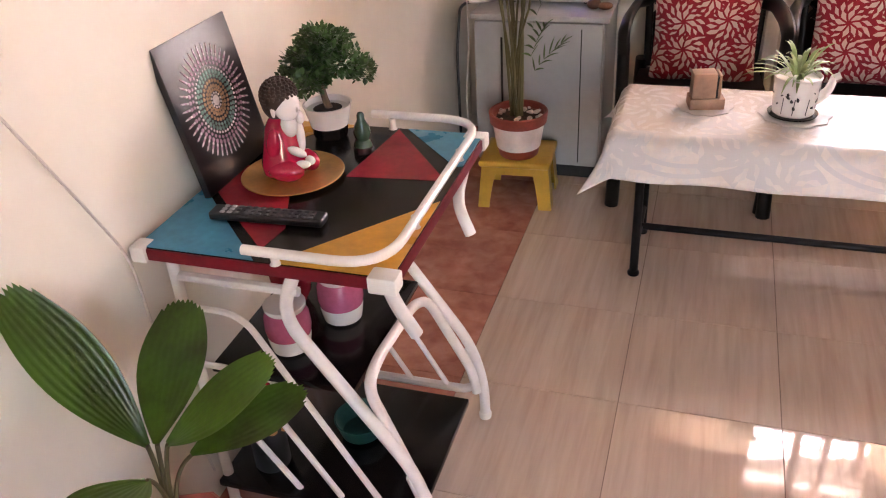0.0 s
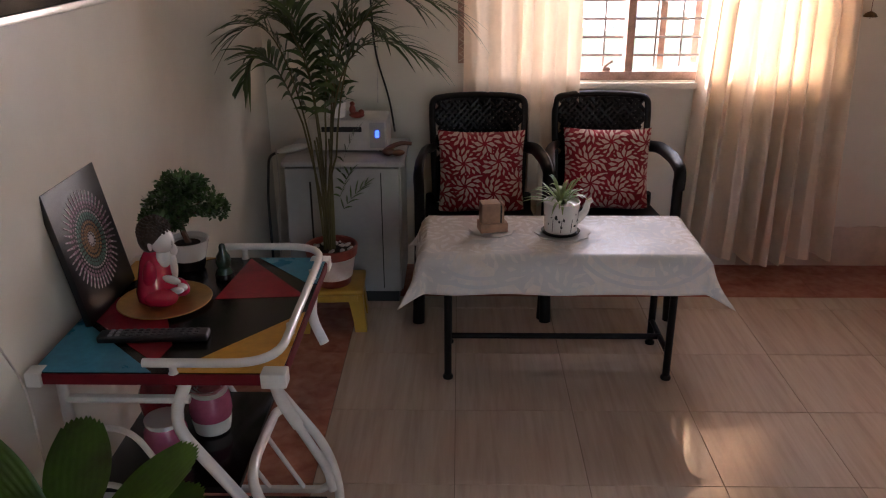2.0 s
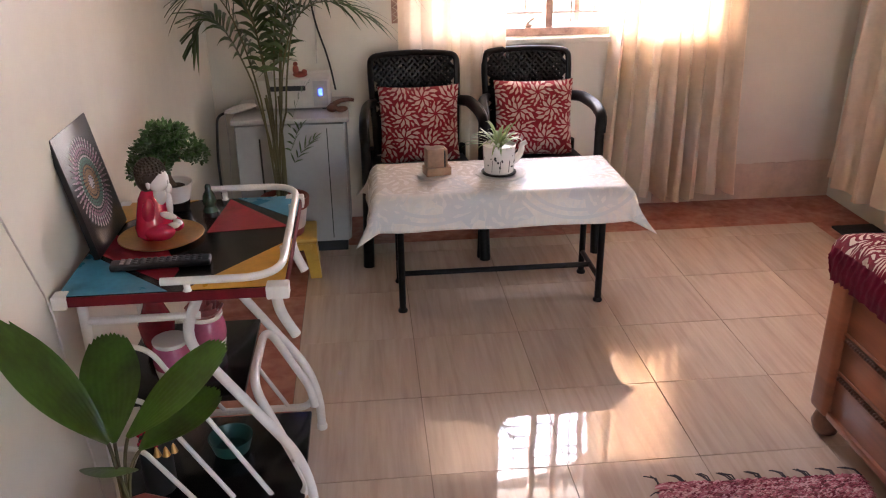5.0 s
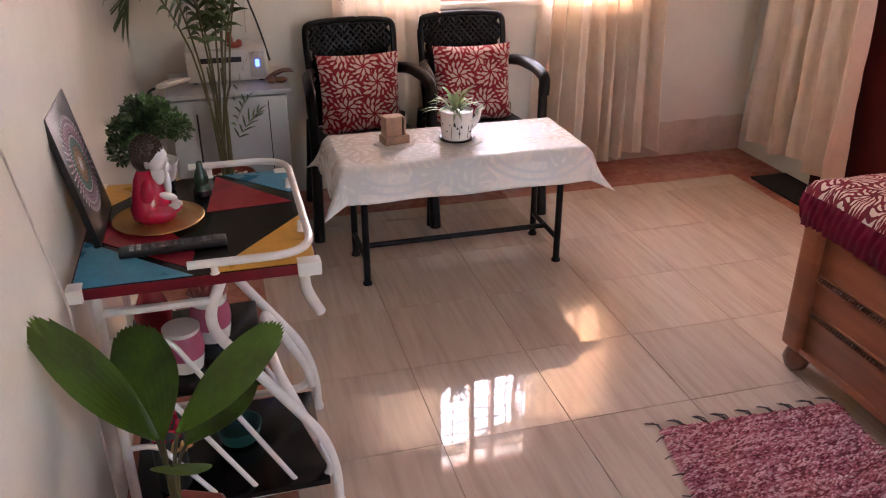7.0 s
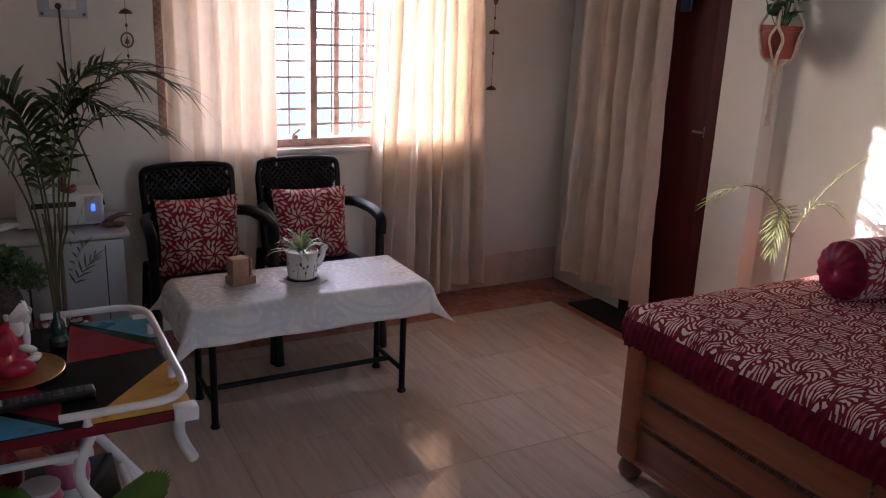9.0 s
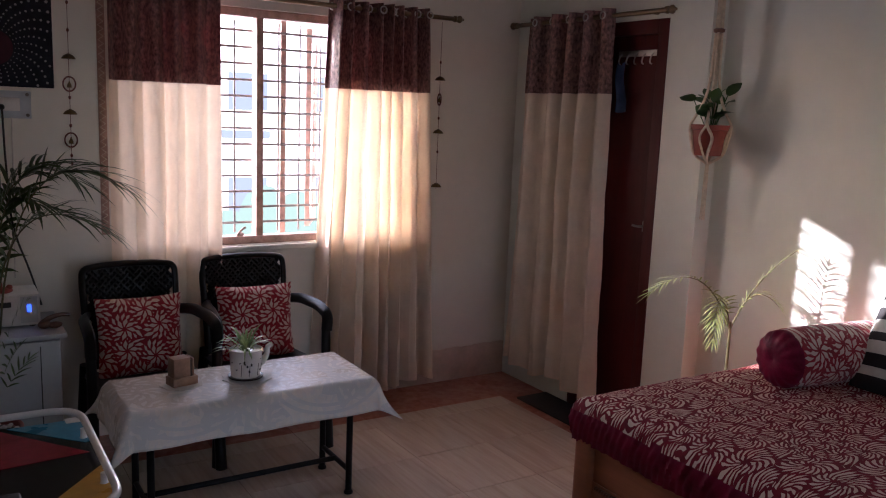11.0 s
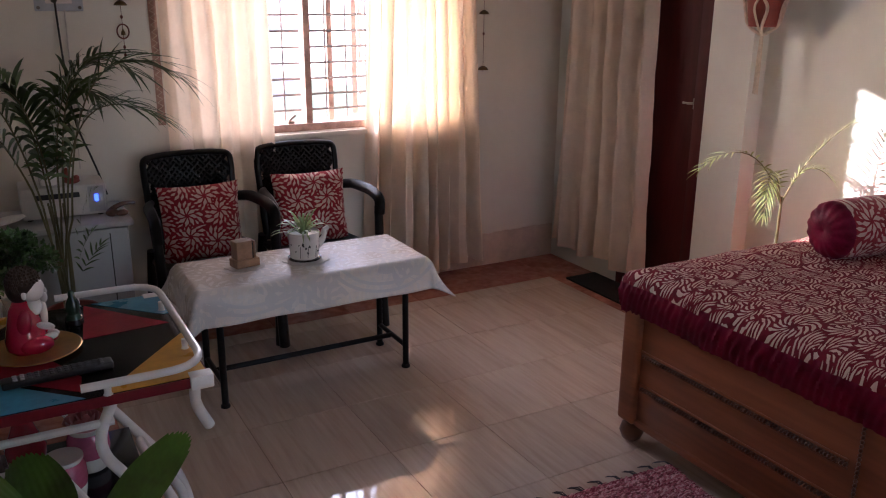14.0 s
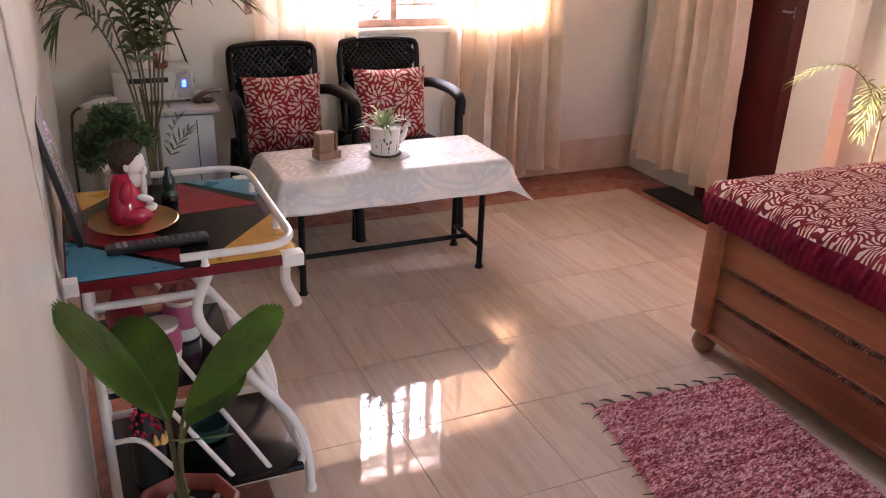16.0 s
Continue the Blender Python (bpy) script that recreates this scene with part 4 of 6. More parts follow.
# ---- bed ----
BX, BY, BX1, BY0 = 2.126, 2.325, XM - 0.01, 0.45
bed = thing("divan_bed", (BX, BY, 0), label="brown wooden divan bed with beaded mouldings and bun feet", category="bed")
bw, bl = BX1 - BX, BY - BY0
part("side_panel", block(0.02, 0.045, -bl + 0.03, -0.07, 0.10, 0.52, 0.003), M_WOOD, bed)
part("side_panel", block(bw - 0.045, bw - 0.02, -bl + 0.03, -0.07, 0.10, 0.52, 0.003), M_WOOD, bed)
part("end_panel", block(0.06, bw - 0.06, -0.05, -0.025, 0.10, 0.52, 0.003), M_WOOD, bed)
part("end_panel", block(0.06, bw - 0.06, -bl + 0.02, -bl + 0.045, 0.10, 0.52, 0.003), M_WOOD, bed)
part("deck", block(0.03, bw - 0.03, -bl + 0.03, -0.03, 0.50, 0.535, 0.004), M_WOOD, bed)
for x in (0.045, bw - 0.045):
    for y in (-0.045, -bl + 0.045):
        part("corner_post", block(x - 0.045, x + 0.045, y - 0.045, y + 0.045, 0.085, 0.535, 0.02, 3), M_WOOD, bed)
        part("bun_foot", turned([(0.020, 0.0), (0.036, 0.012), (0.046, 0.04), (0.038, 0.068), (0.026, 0.08), (0.034, 0.09)], 20, at=(x, y, 0)), M_WOOD_DARK, bed)
y1, y0 = -0.095, -0.93
for z in (0.245, 0.375):
    for dz, rr in ((-0.0125, 0.0045), (0.0125, 0.0045)):
        part("moulding", pipe([(0.016, y1, z + dz), (0.016, y0, z + dz)], rr, 8), M_WOOD, bed)
    bm = bmesh.new()
    k = int((y1 - y0) / 0.0125)
    for i in range(k):
        box(bm, 0.004, 0.022, y0 + i * 0.0125, y0 + i * 0.0125 + 0.0085, z - 0.0065, z + 0.0065, 0.003, 1)
    tagged(part("beading", bm, M_WOOD_DARK, bed, "dark carved bead strip"), kind="stuff")
bm = bmesh.new()
for i in range(30):
    ball(bm, (0.016, y0 - 0.03, 0.11 + i * 0.0135), 0.007, 0.006, 0.006, 8, 5)
tagged(part("beading", bm, M_WOOD_DARK, bed, "dark carved bead strip"), kind="stuff")
part("base_rail", block(0.008, 0.05, -bl + 0.06, -0.09, 0.088, 0.112, 0.006), M_WOOD, bed)


def mattress(bm):
    zt = 0.690

    def cover(u, v):
        # u across from the near side edge to the wall, v along
        x = -0.16 + u * (bw + 0.16)
        y = 0.16 - v * (bl + 0.32)
        ex = max(0.0, 0.004 - x)
        ey = max(0.0, y - 0.012, -bl - 0.012 - y)
        cx, cy = max(x, 0.004), min(max(y, -bl - 0.012), 0.012)
        e = math.hypot(ex, ey)
        puff = 0.011 * noise.noise((cx * 3, cy * 3, 2)) + 0.005 * noise.noise((cx * 9, cy * 9, 5))
        edge = min(1.0, min(x - 0.004, 0.2) / 0.12) if x > 0.004 else 0
        edgey = min(1.0, min(0.012 - y, y + bl + 0.012) / 0.12) if ey == 0 else 0
        z = zt - 0.035 * (1 - max(0, min(edge, edgey)) ** 0.5) + puff
        if e > 0:
            fold = 0.0030 * math.sin(y * 150 + x * 110 + 7 * noise.noise((x * 3, y * 3, 0))) + 0.003 * noise.noise((x * 9, y * 9, 1)) + 0.0022 * math.sin((y - x) * 230 + 6 * noise.noise((x * 4, y * 4, 7)))
            bul = 0.016 * math.sin(min(1, e / 0.155) * math.pi)
            return (cx - (ex / e) * (bul + fold * min(1, e / 0.05)), cy + (1 if y > 0 else -1) * (ey / e) * (bul + fold * min(1, e / 0.05)), z - min(e, 0.165) * 0.86)
        return (x, y, z)
    return cover


cov = mattress(None)
bed_cover = thing("bedspread", (BX, BY, 0), label="maroon bedspread with a pale leaf print, tucked over a mattress", category="bedspread")
for nm, skirt, m_, lb in (("printed_top", False, M_BEDSHEET, "pale leaf print on maroon"), ("satin_border", True, M_MAROON_SATIN, "plain maroon satin border")):
    bm = bmesh.new()
    sheet(bm, 66, 300, cov)
    drop = []
    for f in bm.faces:
        q = f.calc_center_median()
        side = q.z < 0.630 + 0.004 * math.sin(q.y * 45 + q.x * 45)
        if side != skirt:
            drop.append(f)
    bmesh.ops.delete(bm, geom=drop, context="FACES")
    part(nm, bm, m_, bed_cover, lb)
mt = tagged(part("mattress", block(0.015, bw - 0.01, -bl + 0.02, -0.02, 0.536, 0.605, 0.02), M_STRIPE_W), "thin mattress hidden under the bedspread", "mattress")
mt.location = (BX, BY, 0)

bol = thing("bolster", (2.87, 2.055, 0.792), -8, "round bolster with a leaf print and gathered maroon ends", "bolster")
bm = turned([(0.106, 0.0), (0.112, 0.03), (0.114, 0.25), (0.113, 0.47), (0.106, 0.51)], 32, m=pose(0, 0, 0, 0, 90, 0))
part("cover", bm, M_CUSHION, bol)
for s in (0, 1):
    bm = bmesh.new()

    def cap(u, v):
        th = 2 * math.pi * u
        r = 0.108 * math.sin((1 - v) * math.pi / 2) ** 0.8 + 0.0001
        pl = 1 + 0.045 * math.sin(th * 15) * (1 - abs(2 * v - 0.9))
        x = -0.055 * math.sin(v * math.pi / 2) + (0.012 if v > 0.93 else 0)
        x = x + 0.0 if s == 0 else 0.51 - x
        return (x, r * pl * math.cos(th), r * pl * math.sin(th))
    part("gathered_end", sheet(bmesh.new(), 90, 8, cap), M_MAROON_SATIN, bol, "gathered maroon satin end")

pil = thing("striped_pillow", (3.215, 1.66, 0.868), label="black and white striped pillow leaning by the wall", category="pillow")
bm = bmesh.new()
for s in (-1, 1):
    def pf(u, v, s=s):
        a, b = 2 * u - 1, 2 * v - 1
        puff = ((1 - abs(a) ** 3) * (1 - abs(b) ** 3)) ** 0.55
        return Vector((s * 0.07 * puff, a * 0.28, b * 0.2))
    sheet(bm, 24, 24, pf)
bmesh.ops.remove_doubles(bm, verts=bm.verts, dist=0.001)
for f in bm.faces:
    f.material_index = int((f.calc_center_median().z + 0.2) / 0.0445) % 2
bmesh.ops.transform(bm, matrix=pose(0, 0, 0, 0, 28, 0), verts=bm.verts)
part("pillow_case", bm, [M_STRIPE_B, M_STRIPE_W], pil)

# ---- rug and door mat ----
rug = thing("shag_rug", (0, 0, 0), label="pink and maroon woven shag rug with dark tassels", category="rug")
RUG = [Vector((1.565, 2.085)), Vector((2.16, 2.06)), Vector((2.05, 0.95)), Vector((1.36, 1.0))]


def rug_at(u, v):
    a, b = RUG[0].lerp(RUG[1], u), RUG[3].lerp(RUG[2], u)
    return a.lerp(b, v)


part("backing", sheet(bmesh.new(), 20, 30, lambda u, v: (*rug_at(u, v), 0.006 + 0.002 * noise.noise((u * 9, v * 9, 0))), thick=0.005), M_RUG_BASE, rug)
rng = random.Random(5)
verts, faces = [], []
for i in range(22000):
    u, v = rng.random(), rng.random()
    p = rug_at(u, v)
    a = rng.gauss(0, 0.22) + (math.pi if rng.random() < 0.5 else 0)
    ln, w, h = rng.uniform(0.018, 0.042), rng.uniform(0.0016, 0.0030), rng.uniform(0.009, 0.018)
    d, sd = Vector((math.cos(a), math.sin(a))), Vector((-math.sin(a), math.cos(a)))
    k = len(verts)
    for q, z, ww in ((p - d * ln * 0.5, 0.006, w), (p, h, w * 1.2), (p + d * ln * 0.5, 0.008, w * 0.6)):
        verts += [(*(q + sd * ww), z), (*(q - sd * ww), z)]
    faces += [(k, k + 1, k + 3, k + 2), (k + 2, k + 3, k + 5, k + 4)]
me = bpy.data.meshes.new("yarn")
me.from_pydata(verts, [], faces)
me.materials.append(M_RUG)
pile = tagged(new("yarn", me), "pink and maroon yarn pile", kind="stuff")
pile.parent = rug
for k in range(9):
    u = k / 8
    p = rug_at(u, 0.0)
    bm = bmesh.new()
    for j in range(4):
        q = p + Vector((rng.gauss(0, 0.004), 0))
        tube(bm, [(q.x, q.y - 0.004, 0.008), (q.x - 0.008 + rng.gauss(0, 0.005), q.y + 0.022, 0.012), (q.x - 0.025 + rng.gauss(0, 0.008), q.y + 0.045, 0.004)], 0.0025, 5, r1=0.0015)
    part("tassel", bm, M_TASSEL, rug)
for k in range(14):
    p = rug_at(0.0, (k + 0.5) / 14)
    bm = bmesh.new()
    tube(bm, [(p.x + 0.003, p.y, 0.008), (p.x - 0.018, p.y + rng.gauss(0, 0.006), 0.010), (p.x - 0.035, p.y + rng.gauss(0, 0.01), 0.004)], 0.003, 5, r1=0.0015)
    part("tassel", bm, M_TASSEL, rug)
dmat = tagged(part("door_mat", block(0, 0.42, 0, 0.78, 0.0, 0.012, 0.004), M_MAT), "black pile door mat before the doorway", "door mat")
dmat.matrix_world = pose(3.085, 3.90, 0.001, 0, 0, 0) @ pose(0, -0.78, 0)
dmat.scale.x = (XR - 0.01 - 3.085) / 0.42

# ---- fridge and what stands on it ----
fr = thing("mini_fridge", (0.17, 3.90, 0), label="small grey fridge with a pale top, beside the wall", category="fridge")
FW, FD, FH = 0.50, 0.40, 0.665
part("body", block(0, FW, 0.045, FD, 0.05, FH - 0.025, 0.008), M_FRIDGE, fr)
part("door", block(0.005, FW - 0.005, 0, 0.04, 0.06, FH - 0.03, 0.012), M_FRIDGE, fr)
part("top_panel", block(-0.006, FW + 0.02, -0.012, FD + 0.004, FH - 0.024, FH, 0.008), M_FRIDGE_TOP, fr)
part("plinth", block(0.02, FW - 0.02, 0.03, FD - 0.02, 0, 0.055), M_DARK_GAP, fr)
part("handle_groove", block(0.11, 0.118, -0.003, 0.002, 0.25, FH - 0.09, 0.0015), M_DARK_GAP, fr)
part("door_seam", block(FW - 0.085, FW - 0.081, -0.002, 0.002, 0.08, FH - 0.05), M_DARK_GAP, fr)

ups = thing("inverter_unit", (0.262, 4.04, FH), label="off-white power unit with a blue lit display on the fridge", category="power unit")
part("case", block(0, 0.345, 0, 0.20, 0.008, 0.145, 0.010), M_UPS, ups)
part("front_slot", block(0.06, 0.235, -0.004, 0.01, 0.092, 0.115, 0.004), M_DARK_GAP, ups)
part("display_panel", block(0.268, 0.335, -0.003, 0.01, 0.02, 0.135, 0.004), M_FRIDGE_TOP, ups)
part("display", block(0.293, 0.310, -0.006, 0.0, 0.068, 0.100, 0.004), M_LED, ups, "blue lit display")
for x in (0.03, 0.315):
    for y in (0.03, 0.17):
        part("foot", turned([(0.012, 0), (0.012, 0.01)], 10, at=(x, y, 0)), M_DARK_GAP, ups)
# ---- plants ----


def frond(bm, a, b, c, pairs, length, width, rnd, start=0.35, mi_leaf=0, droop=0.35, bare=False):
    """Leaflets along a bent rib from a over b to c."""
    pts = curve3(a, b, c, 24)
    for k in range(pairs):
        u = start + (1 - start) * (k + 0.5) / pairs
        i = min(23, int(u * 24))
        p = pts[i].lerp(pts[i + 1], u * 24 - i)
        d = (pts[i + 1] - pts[i]).normalized()
        side = d.cross(Vector((0, 0, 1)))
        side = side.normalized() if side.length > 0.05 else Vector((1, 0, 0))
        up = side.cross(d)
        f = (u - start) / (1 - start)
        ln = length * (0.55 + 0.9 * math.sin(math.pi * (0.15 + 0.75 * f))) * 0.72
        for s in (-1, 1):
            w = d * (0.55 + 0.5 * f) + side * s * (0.85 - 0.35 * f) + up * (0.28 + rnd.gauss(0, 0.10))
            q = p + w.normalized() * ln * rnd.uniform(0.85, 1.12)
            leaf(bm, p, q, width, up, cup=0.2, droop=ln * droop * rnd.uniform(0.6, 1.3), n=4, mi=mi_leaf)
    leaf(bm, pts[-2], pts[-1] + (pts[-1] - pts[-3]) * 1.2, width, (0, 0, 1), n=3, mi=mi_leaf)
    return bm


rng = random.Random(11)
stool = thing("step_stool", (0.385, 3.735, 0), 3, "small mustard yellow plastic stool beside the fridge", "stool")
part("seat", block(-0.135, 0.135, -0.115, 0.115, 0.165, 0.19, 0.012, 3), M_YELLOW_PLASTIC, stool)
for sx in (-1, 1):
    for sy in (-1, 1):
        bm = bmesh.new()
        sheet(bm, 4, 6, lambda u, v: (sx * (0.122 + 0.016 * v - 0.058 * u * (1 - 0.25 * math.sin(v * 1.6))), sy * (0.104 + 0.014 * v), 0.172 * (1 - v)), thick=0.006)
        sheet(bm, 4, 6, lambda u, v: (sx * (0.122 + 0.016 * v), sy * (0.104 + 0.014 * v - 0.055 * u), 0.172 * (1 - v)), thick=0.006)
        part("leg", bm, M_YELLOW_PLASTIC, stool)
    part("apron", block(sx * 0.118 - 0.004, sx * 0.118 + 0.004, -0.10, 0.10, 0.125, 0.17, 0.003), M_YELLOW_PLASTIC, stool)
for sy in (-1, 1):
    part("apron", block(-0.11, 0.11, sy * 0.104 - 0.004, sy * 0.104 + 0.004, 0.135, 0.17, 0.003), M_YELLOW_PLASTIC, stool)

palm = thing("areca_palm", (0.39, 3.715, 0.19), label="tall areca palm in a red and white pot on a stool", category="palm")
pot = part("pot", turned([(0.070, 0.0), (0.074, 0.004), (0.080, 0.035)], 30), M_TERRA, palm, "terracotta pot foot")
part("white_band", turned([(0.080, 0.035), (0.083, 0.037), (0.097, 0.125), (0.098, 0.128)], 30), M_POT_WHITE, pot, "white painted band")
part("rim", turned([(0.098, 0.128), (0.106, 0.132), (0.110, 0.170), (0.105, 0.174), (0.098, 0.170), (0.094, 0.150)], 30), M_TERRA, pot, "red painted rim")
part("soil", turned([(0, 0.152), (0.05, 0.155), (0.095, 0.148)], 24), M_SOIL, palm)
bm = bmesh.new()
for k in range(26):
    a, r = rng.uniform(0, 6.28), 0.085 * math.sqrt(rng.random())
    s = rng.uniform(0.007, 0.013)
    ball(bm, (r * math.cos(a), r * math.sin(a), 0.157), s, s * 0.8, s * 0.6, 8, 5, pose(0, 0, 0, 0, 0, rng.uniform(0, 180)))
tagged(part("pebbles", bm, M_PEBBLE, palm, "white pebbles"), kind="stuff")
O = Vector((0.39, 3.715, 0.19))
for tip, mid, w in (((0.90, 3.73, 1.28), (0.50, 3.70, 1.62), 0.25), ((0.80, 3.62, 1.13), (0.46, 3.66, 1.42), 0.22), ((0.74, 3.88, 1.30), (0.44, 3.74, 1.60), 0.24),
                    ((0.56, 3.70, 1.34), (0.40, 3.70, 1.36), 0.24), ((0.07, 3.82, 1.02), (0.16, 3.76, 1.34), 0.22), ((0.10, 3.66, 1.22), (0.24, 3.70, 1.42), 0.22),
                    ((0.24, 3.62, 1.28), (0.34, 3.70, 1.30), 0.22), ((0.60, 3.95, 1.20), (0.45, 3.80, 1.45), 0.20), ((0.20, 3.90, 1.30), (0.33, 3.76, 1.40), 0.2)):
    b0 = Vector((rng.gauss(0, 0.014), rng.gauss(0, 0.014), 0.15))
    t_, m_ = Vector(tip) - O, Vector(mid) - O - Vector((0, 0, 0.05))
    knee = Vector((m_.x * 0.38, m_.y * 0.38, rng.uniform(0.52, 0.68)))
    part("stem", pipe(curve3(b0, (b0.x + knee.x * 0.25, b0.y + knee.y * 0.25, 0.40), knee, 10) + curve3(knee, m_, t_, 16)[1:], 0.0062, 6, r1=0.0012), M_PALM_STEM, palm)
    part("frond", frond(bmesh.new(), knee, m_, t_, 19, w * 1.05, 0.0185, rng, 0.12, droop=0.48), M_PALM, palm)
for k in range(3):
    a = k * 2.1
    part("stem", pipe(curve3((0.012 * math.cos(a), 0.012 * math.sin(a), 0.15), (0.02 * math.cos(a), 0.02 * math.sin(a), 0.4), (0.035 * math.cos(a) - 0.02, 0.03 * math.sin(a), 0.62), 8), 0.0065, 8, r1=0.004), M_PALM_STEM, palm)
for tip in ((0.54, 3.80, 0.60), (0.50, 3.66, 0.70), (0.53, 3.70, 0.86)):
    q = Vector(tip) - O
    part("frond", frond(bmesh.new(), (0.01, 0, 0.22), (0.05, 0.0, q.z * 0.85), q, 6, 0.085, 0.0085, rng, 0.4, droop=0.25), M_PALM, palm)

# yellow-green palm between the bed and the wall
P2 = Vector((3.20, 2.56, 0))
palm2 = thing("corner_palm", P2, label="slender yellow-green palm in a pot between bed and wall", category="palm")
pot = part("pot", turned([(0.085, 0.0), (0.09, 0.01), (0.115, 0.20), (0.125, 0.205), (0.125, 0.24), (0.112, 0.24), (0.108, 0.21)], 28), M_TERRA, palm2)
part("soil", turned([(0, 0.215), (0.109, 0.21)], 24), M_SOIL, palm2)
part("trunk", pipe(curve3((0, 0, 0.21), (0.01, 0, 0.5), (-0.005, -0.01, 0.78), 8), 0.009, 8, r1=0.005), M_PALM_STEM, palm2)
for tip, mid in (((2.72, 2.60, 0.93), (3.02, 2.58, 1.12)), ((3.335, 2.36, 1.12), (3.25, 2.50, 0.98)), ((3.34, 2.42, 0.86), (3.27, 2.52, 1.00)), ((3.03, 2.50, 0.72), (3.09, 2.53, 0.98)), ((2.95, 2.44, 0.84), (3.08, 2.52, 1.02))):
    t_, m_ = Vector(tip) - P2, Vector(mid) - P2
    b0 = Vector((0, -0.005, 0.74))
    part("stem", pipe(curve3(b0, m_, t_, 12), 0.004, 6, r1=0.001), M_PALM_STEM, palm2)
    part("frond", frond(bmesh.new(), b0, m_, t_, 13, 0.095, 0.0070, rng, 0.2, droop=0.35), M_PALE_PALM, palm2)

# fan palm in the foreground
FP = Vector((0.215, 1.705, 0))
fan = thing("fan_palm", FP, label="fan palm with broad toothed leaves in a red pot", category="palm")
pot = part("pot", turned([(0.075, 0.0), (0.08, 0.006), (0.103, 0.28), (0.112, 0.285), (0.116, 0.325), (0.108, 0.33), (0.100, 0.322), (0.097, 0.29)], 8), M_TERRA, fan, "octagonal red plastic pot")
part("soil", turned([(0, 0.298), (0.05, 0.300), (0.098, 0.292)], 8), M_SOIL, fan)
bm = bmesh.new()
for k in range(14):
    a, r = rng.uniform(0, 6.28), 0.08 * math.sqrt(rng.random())
    s = rng.uniform(0.006, 0.013)
    ball(bm, (r * math.cos(a), r * math.sin(a), 0.303), s, s * 0.7, s * 0.7, 8, 5, pose(0, 0, 0, 0, 0, rng.uniform(0, 180)))
tagged(part("pebbles", bm, M_PEBBLE, fan, "pale pebbles"), kind="stuff")


def fan_leaf(base, tip, width, nor, seed, folds=9):
    """A wedge of pleats that ends in short teeth."""
    base, tip, nor = Vector(base), Vector(tip), Vector(nor).normalized()
    d = tip - base
    side = d.cross(nor).normalized()
    nor = side.cross(d).normalized()
    bm = bmesh.new()
    n = folds * 4
    g = []
    for i in range(n + 1):
        u = i / n * 2 - 1
        col = []
        for j in range(15):
            v = j / 14
            w = width * 0.5 * math.sin(math.pi * (0.03 + v * 0.75))
            reach = 1.0 - 0.08 * u * u
            tooth = (0.015 * (1, 0.1, -0.9, 0.1)[i % 4] + 0.03 * noise.noise((i // 4 * 1.7, seed * 3.1, 0.5))) * (v > 0.95)
            p = base + d * (v * reach + tooth) + side * (u * w)
            p += nor * (0.0005 * (1 if i % 4 == 0 else (-1 if i % 4 == 2 else 0)) * math.sin(math.pi * v) + 0.05 * width * (u * u - 0.3) - 0.045 * d.length * v * v)
            col.append(bm.verts.new(p))
        g.append(col)
    for i in range(n):
        for j in range(14):
            bm.faces.new((g[i][j], g[i + 1][j], g[i + 1][j + 1], g[i][j + 1]))
    return bm


J = Vector((0.205, 1.722, 0.535))
for k, (tip, w, nor, f0) in enumerate((((0.034, 1.700, 0.85), 0.112, (0.75, -0.45, 0.45), 0.06), ((0.155, 1.95, 0.685), 0.130, (0.1, -0.75, 0.65), 0.06), ((0.446, 1.750, 0.752), 0.10, (-0.55, -0.6, 0.6), 0.12),
                                       ((0.385, 1.935, 0.53), 0.105, (-0.1, -0.5, 0.9), 0.2), ((0.270, 1.480, 0.655), 0.105, (0.1, 0.55, 0.83), 0.2))):
    foot = J - Vector((0, 0, 0.07))
    b = foot.lerp(J, 0.8 if k < 3 else 0.3) + (Vector(tip) - J) * f0
    part("stem", pipe(curve3((0.006 * k - 0.012, 0.0, 0.29), foot - FP, b - FP, 10), 0.0042, 6), M_PALM_STEM, fan)
    part("leaf", fan_leaf(b - FP, Vector(tip) - FP, w, nor, k), M_FAN_LEAF, fan, "broad pleated leaf")

# ---- things on the trolley ----
PZ = TZ + 0.0015
plate = tagged(part("round_plate", turned([(0, 0), (0.100, 0.0), (0.112, 0.006), (0.110, 0.0075), (0.099, 0.003), (0, 0.003)], 48), M_GOLD), "round gold board under the figurine", "plate")
plate.location = (0.208, 2.335, PZ)
# seated figurine, one plain shape
bm = bmesh.new()
lathe(bm, [(0.0, 0.0), (0.046, 0.0), (0.058, 0.010), (0.060, 0.028), (0.053, 0.052), (0.045, 0.080), (0.039, 0.100), (0.026, 0.118), (0.0, 0.126)], 28, (-0.006, 0, 0), None, (0.80, 0.92), 0)
for s_ in (-1, 1):
    ball(bm, (0.026, 0.034 * s_, 0.022), 0.040, 0.022, 0.021, 18, 10, pose(0, 0, 0, 0, 0, -22 * s_), 0)
    ball(bm, (0.004, 0.037 * s_, 0.074), 0.017, 0.013, 0.036, 16, 10, pose(0, 0, 0, 0, 12, 0), 0)
    ball(bm, (0.010, 0.029 * s_, 0.141), 0.006, 0.004, 0.012, 10, 6, mi=1)
    ball(bm, (0.055, 0.012 * s_, 0.034), 0.017, 0.010, 0.008, 12, 8, pose(0, 0, 0, 0, 0, -28 * s_), 1)
ball(bm, (0.022, 0, 0.106), 0.018, 0.020, 0.024, 18, 12, mi=1)
ball(bm, (0.040, 0.010, 0.084), 0.009, 0.009, 0.034, 14, 10, mi=1)
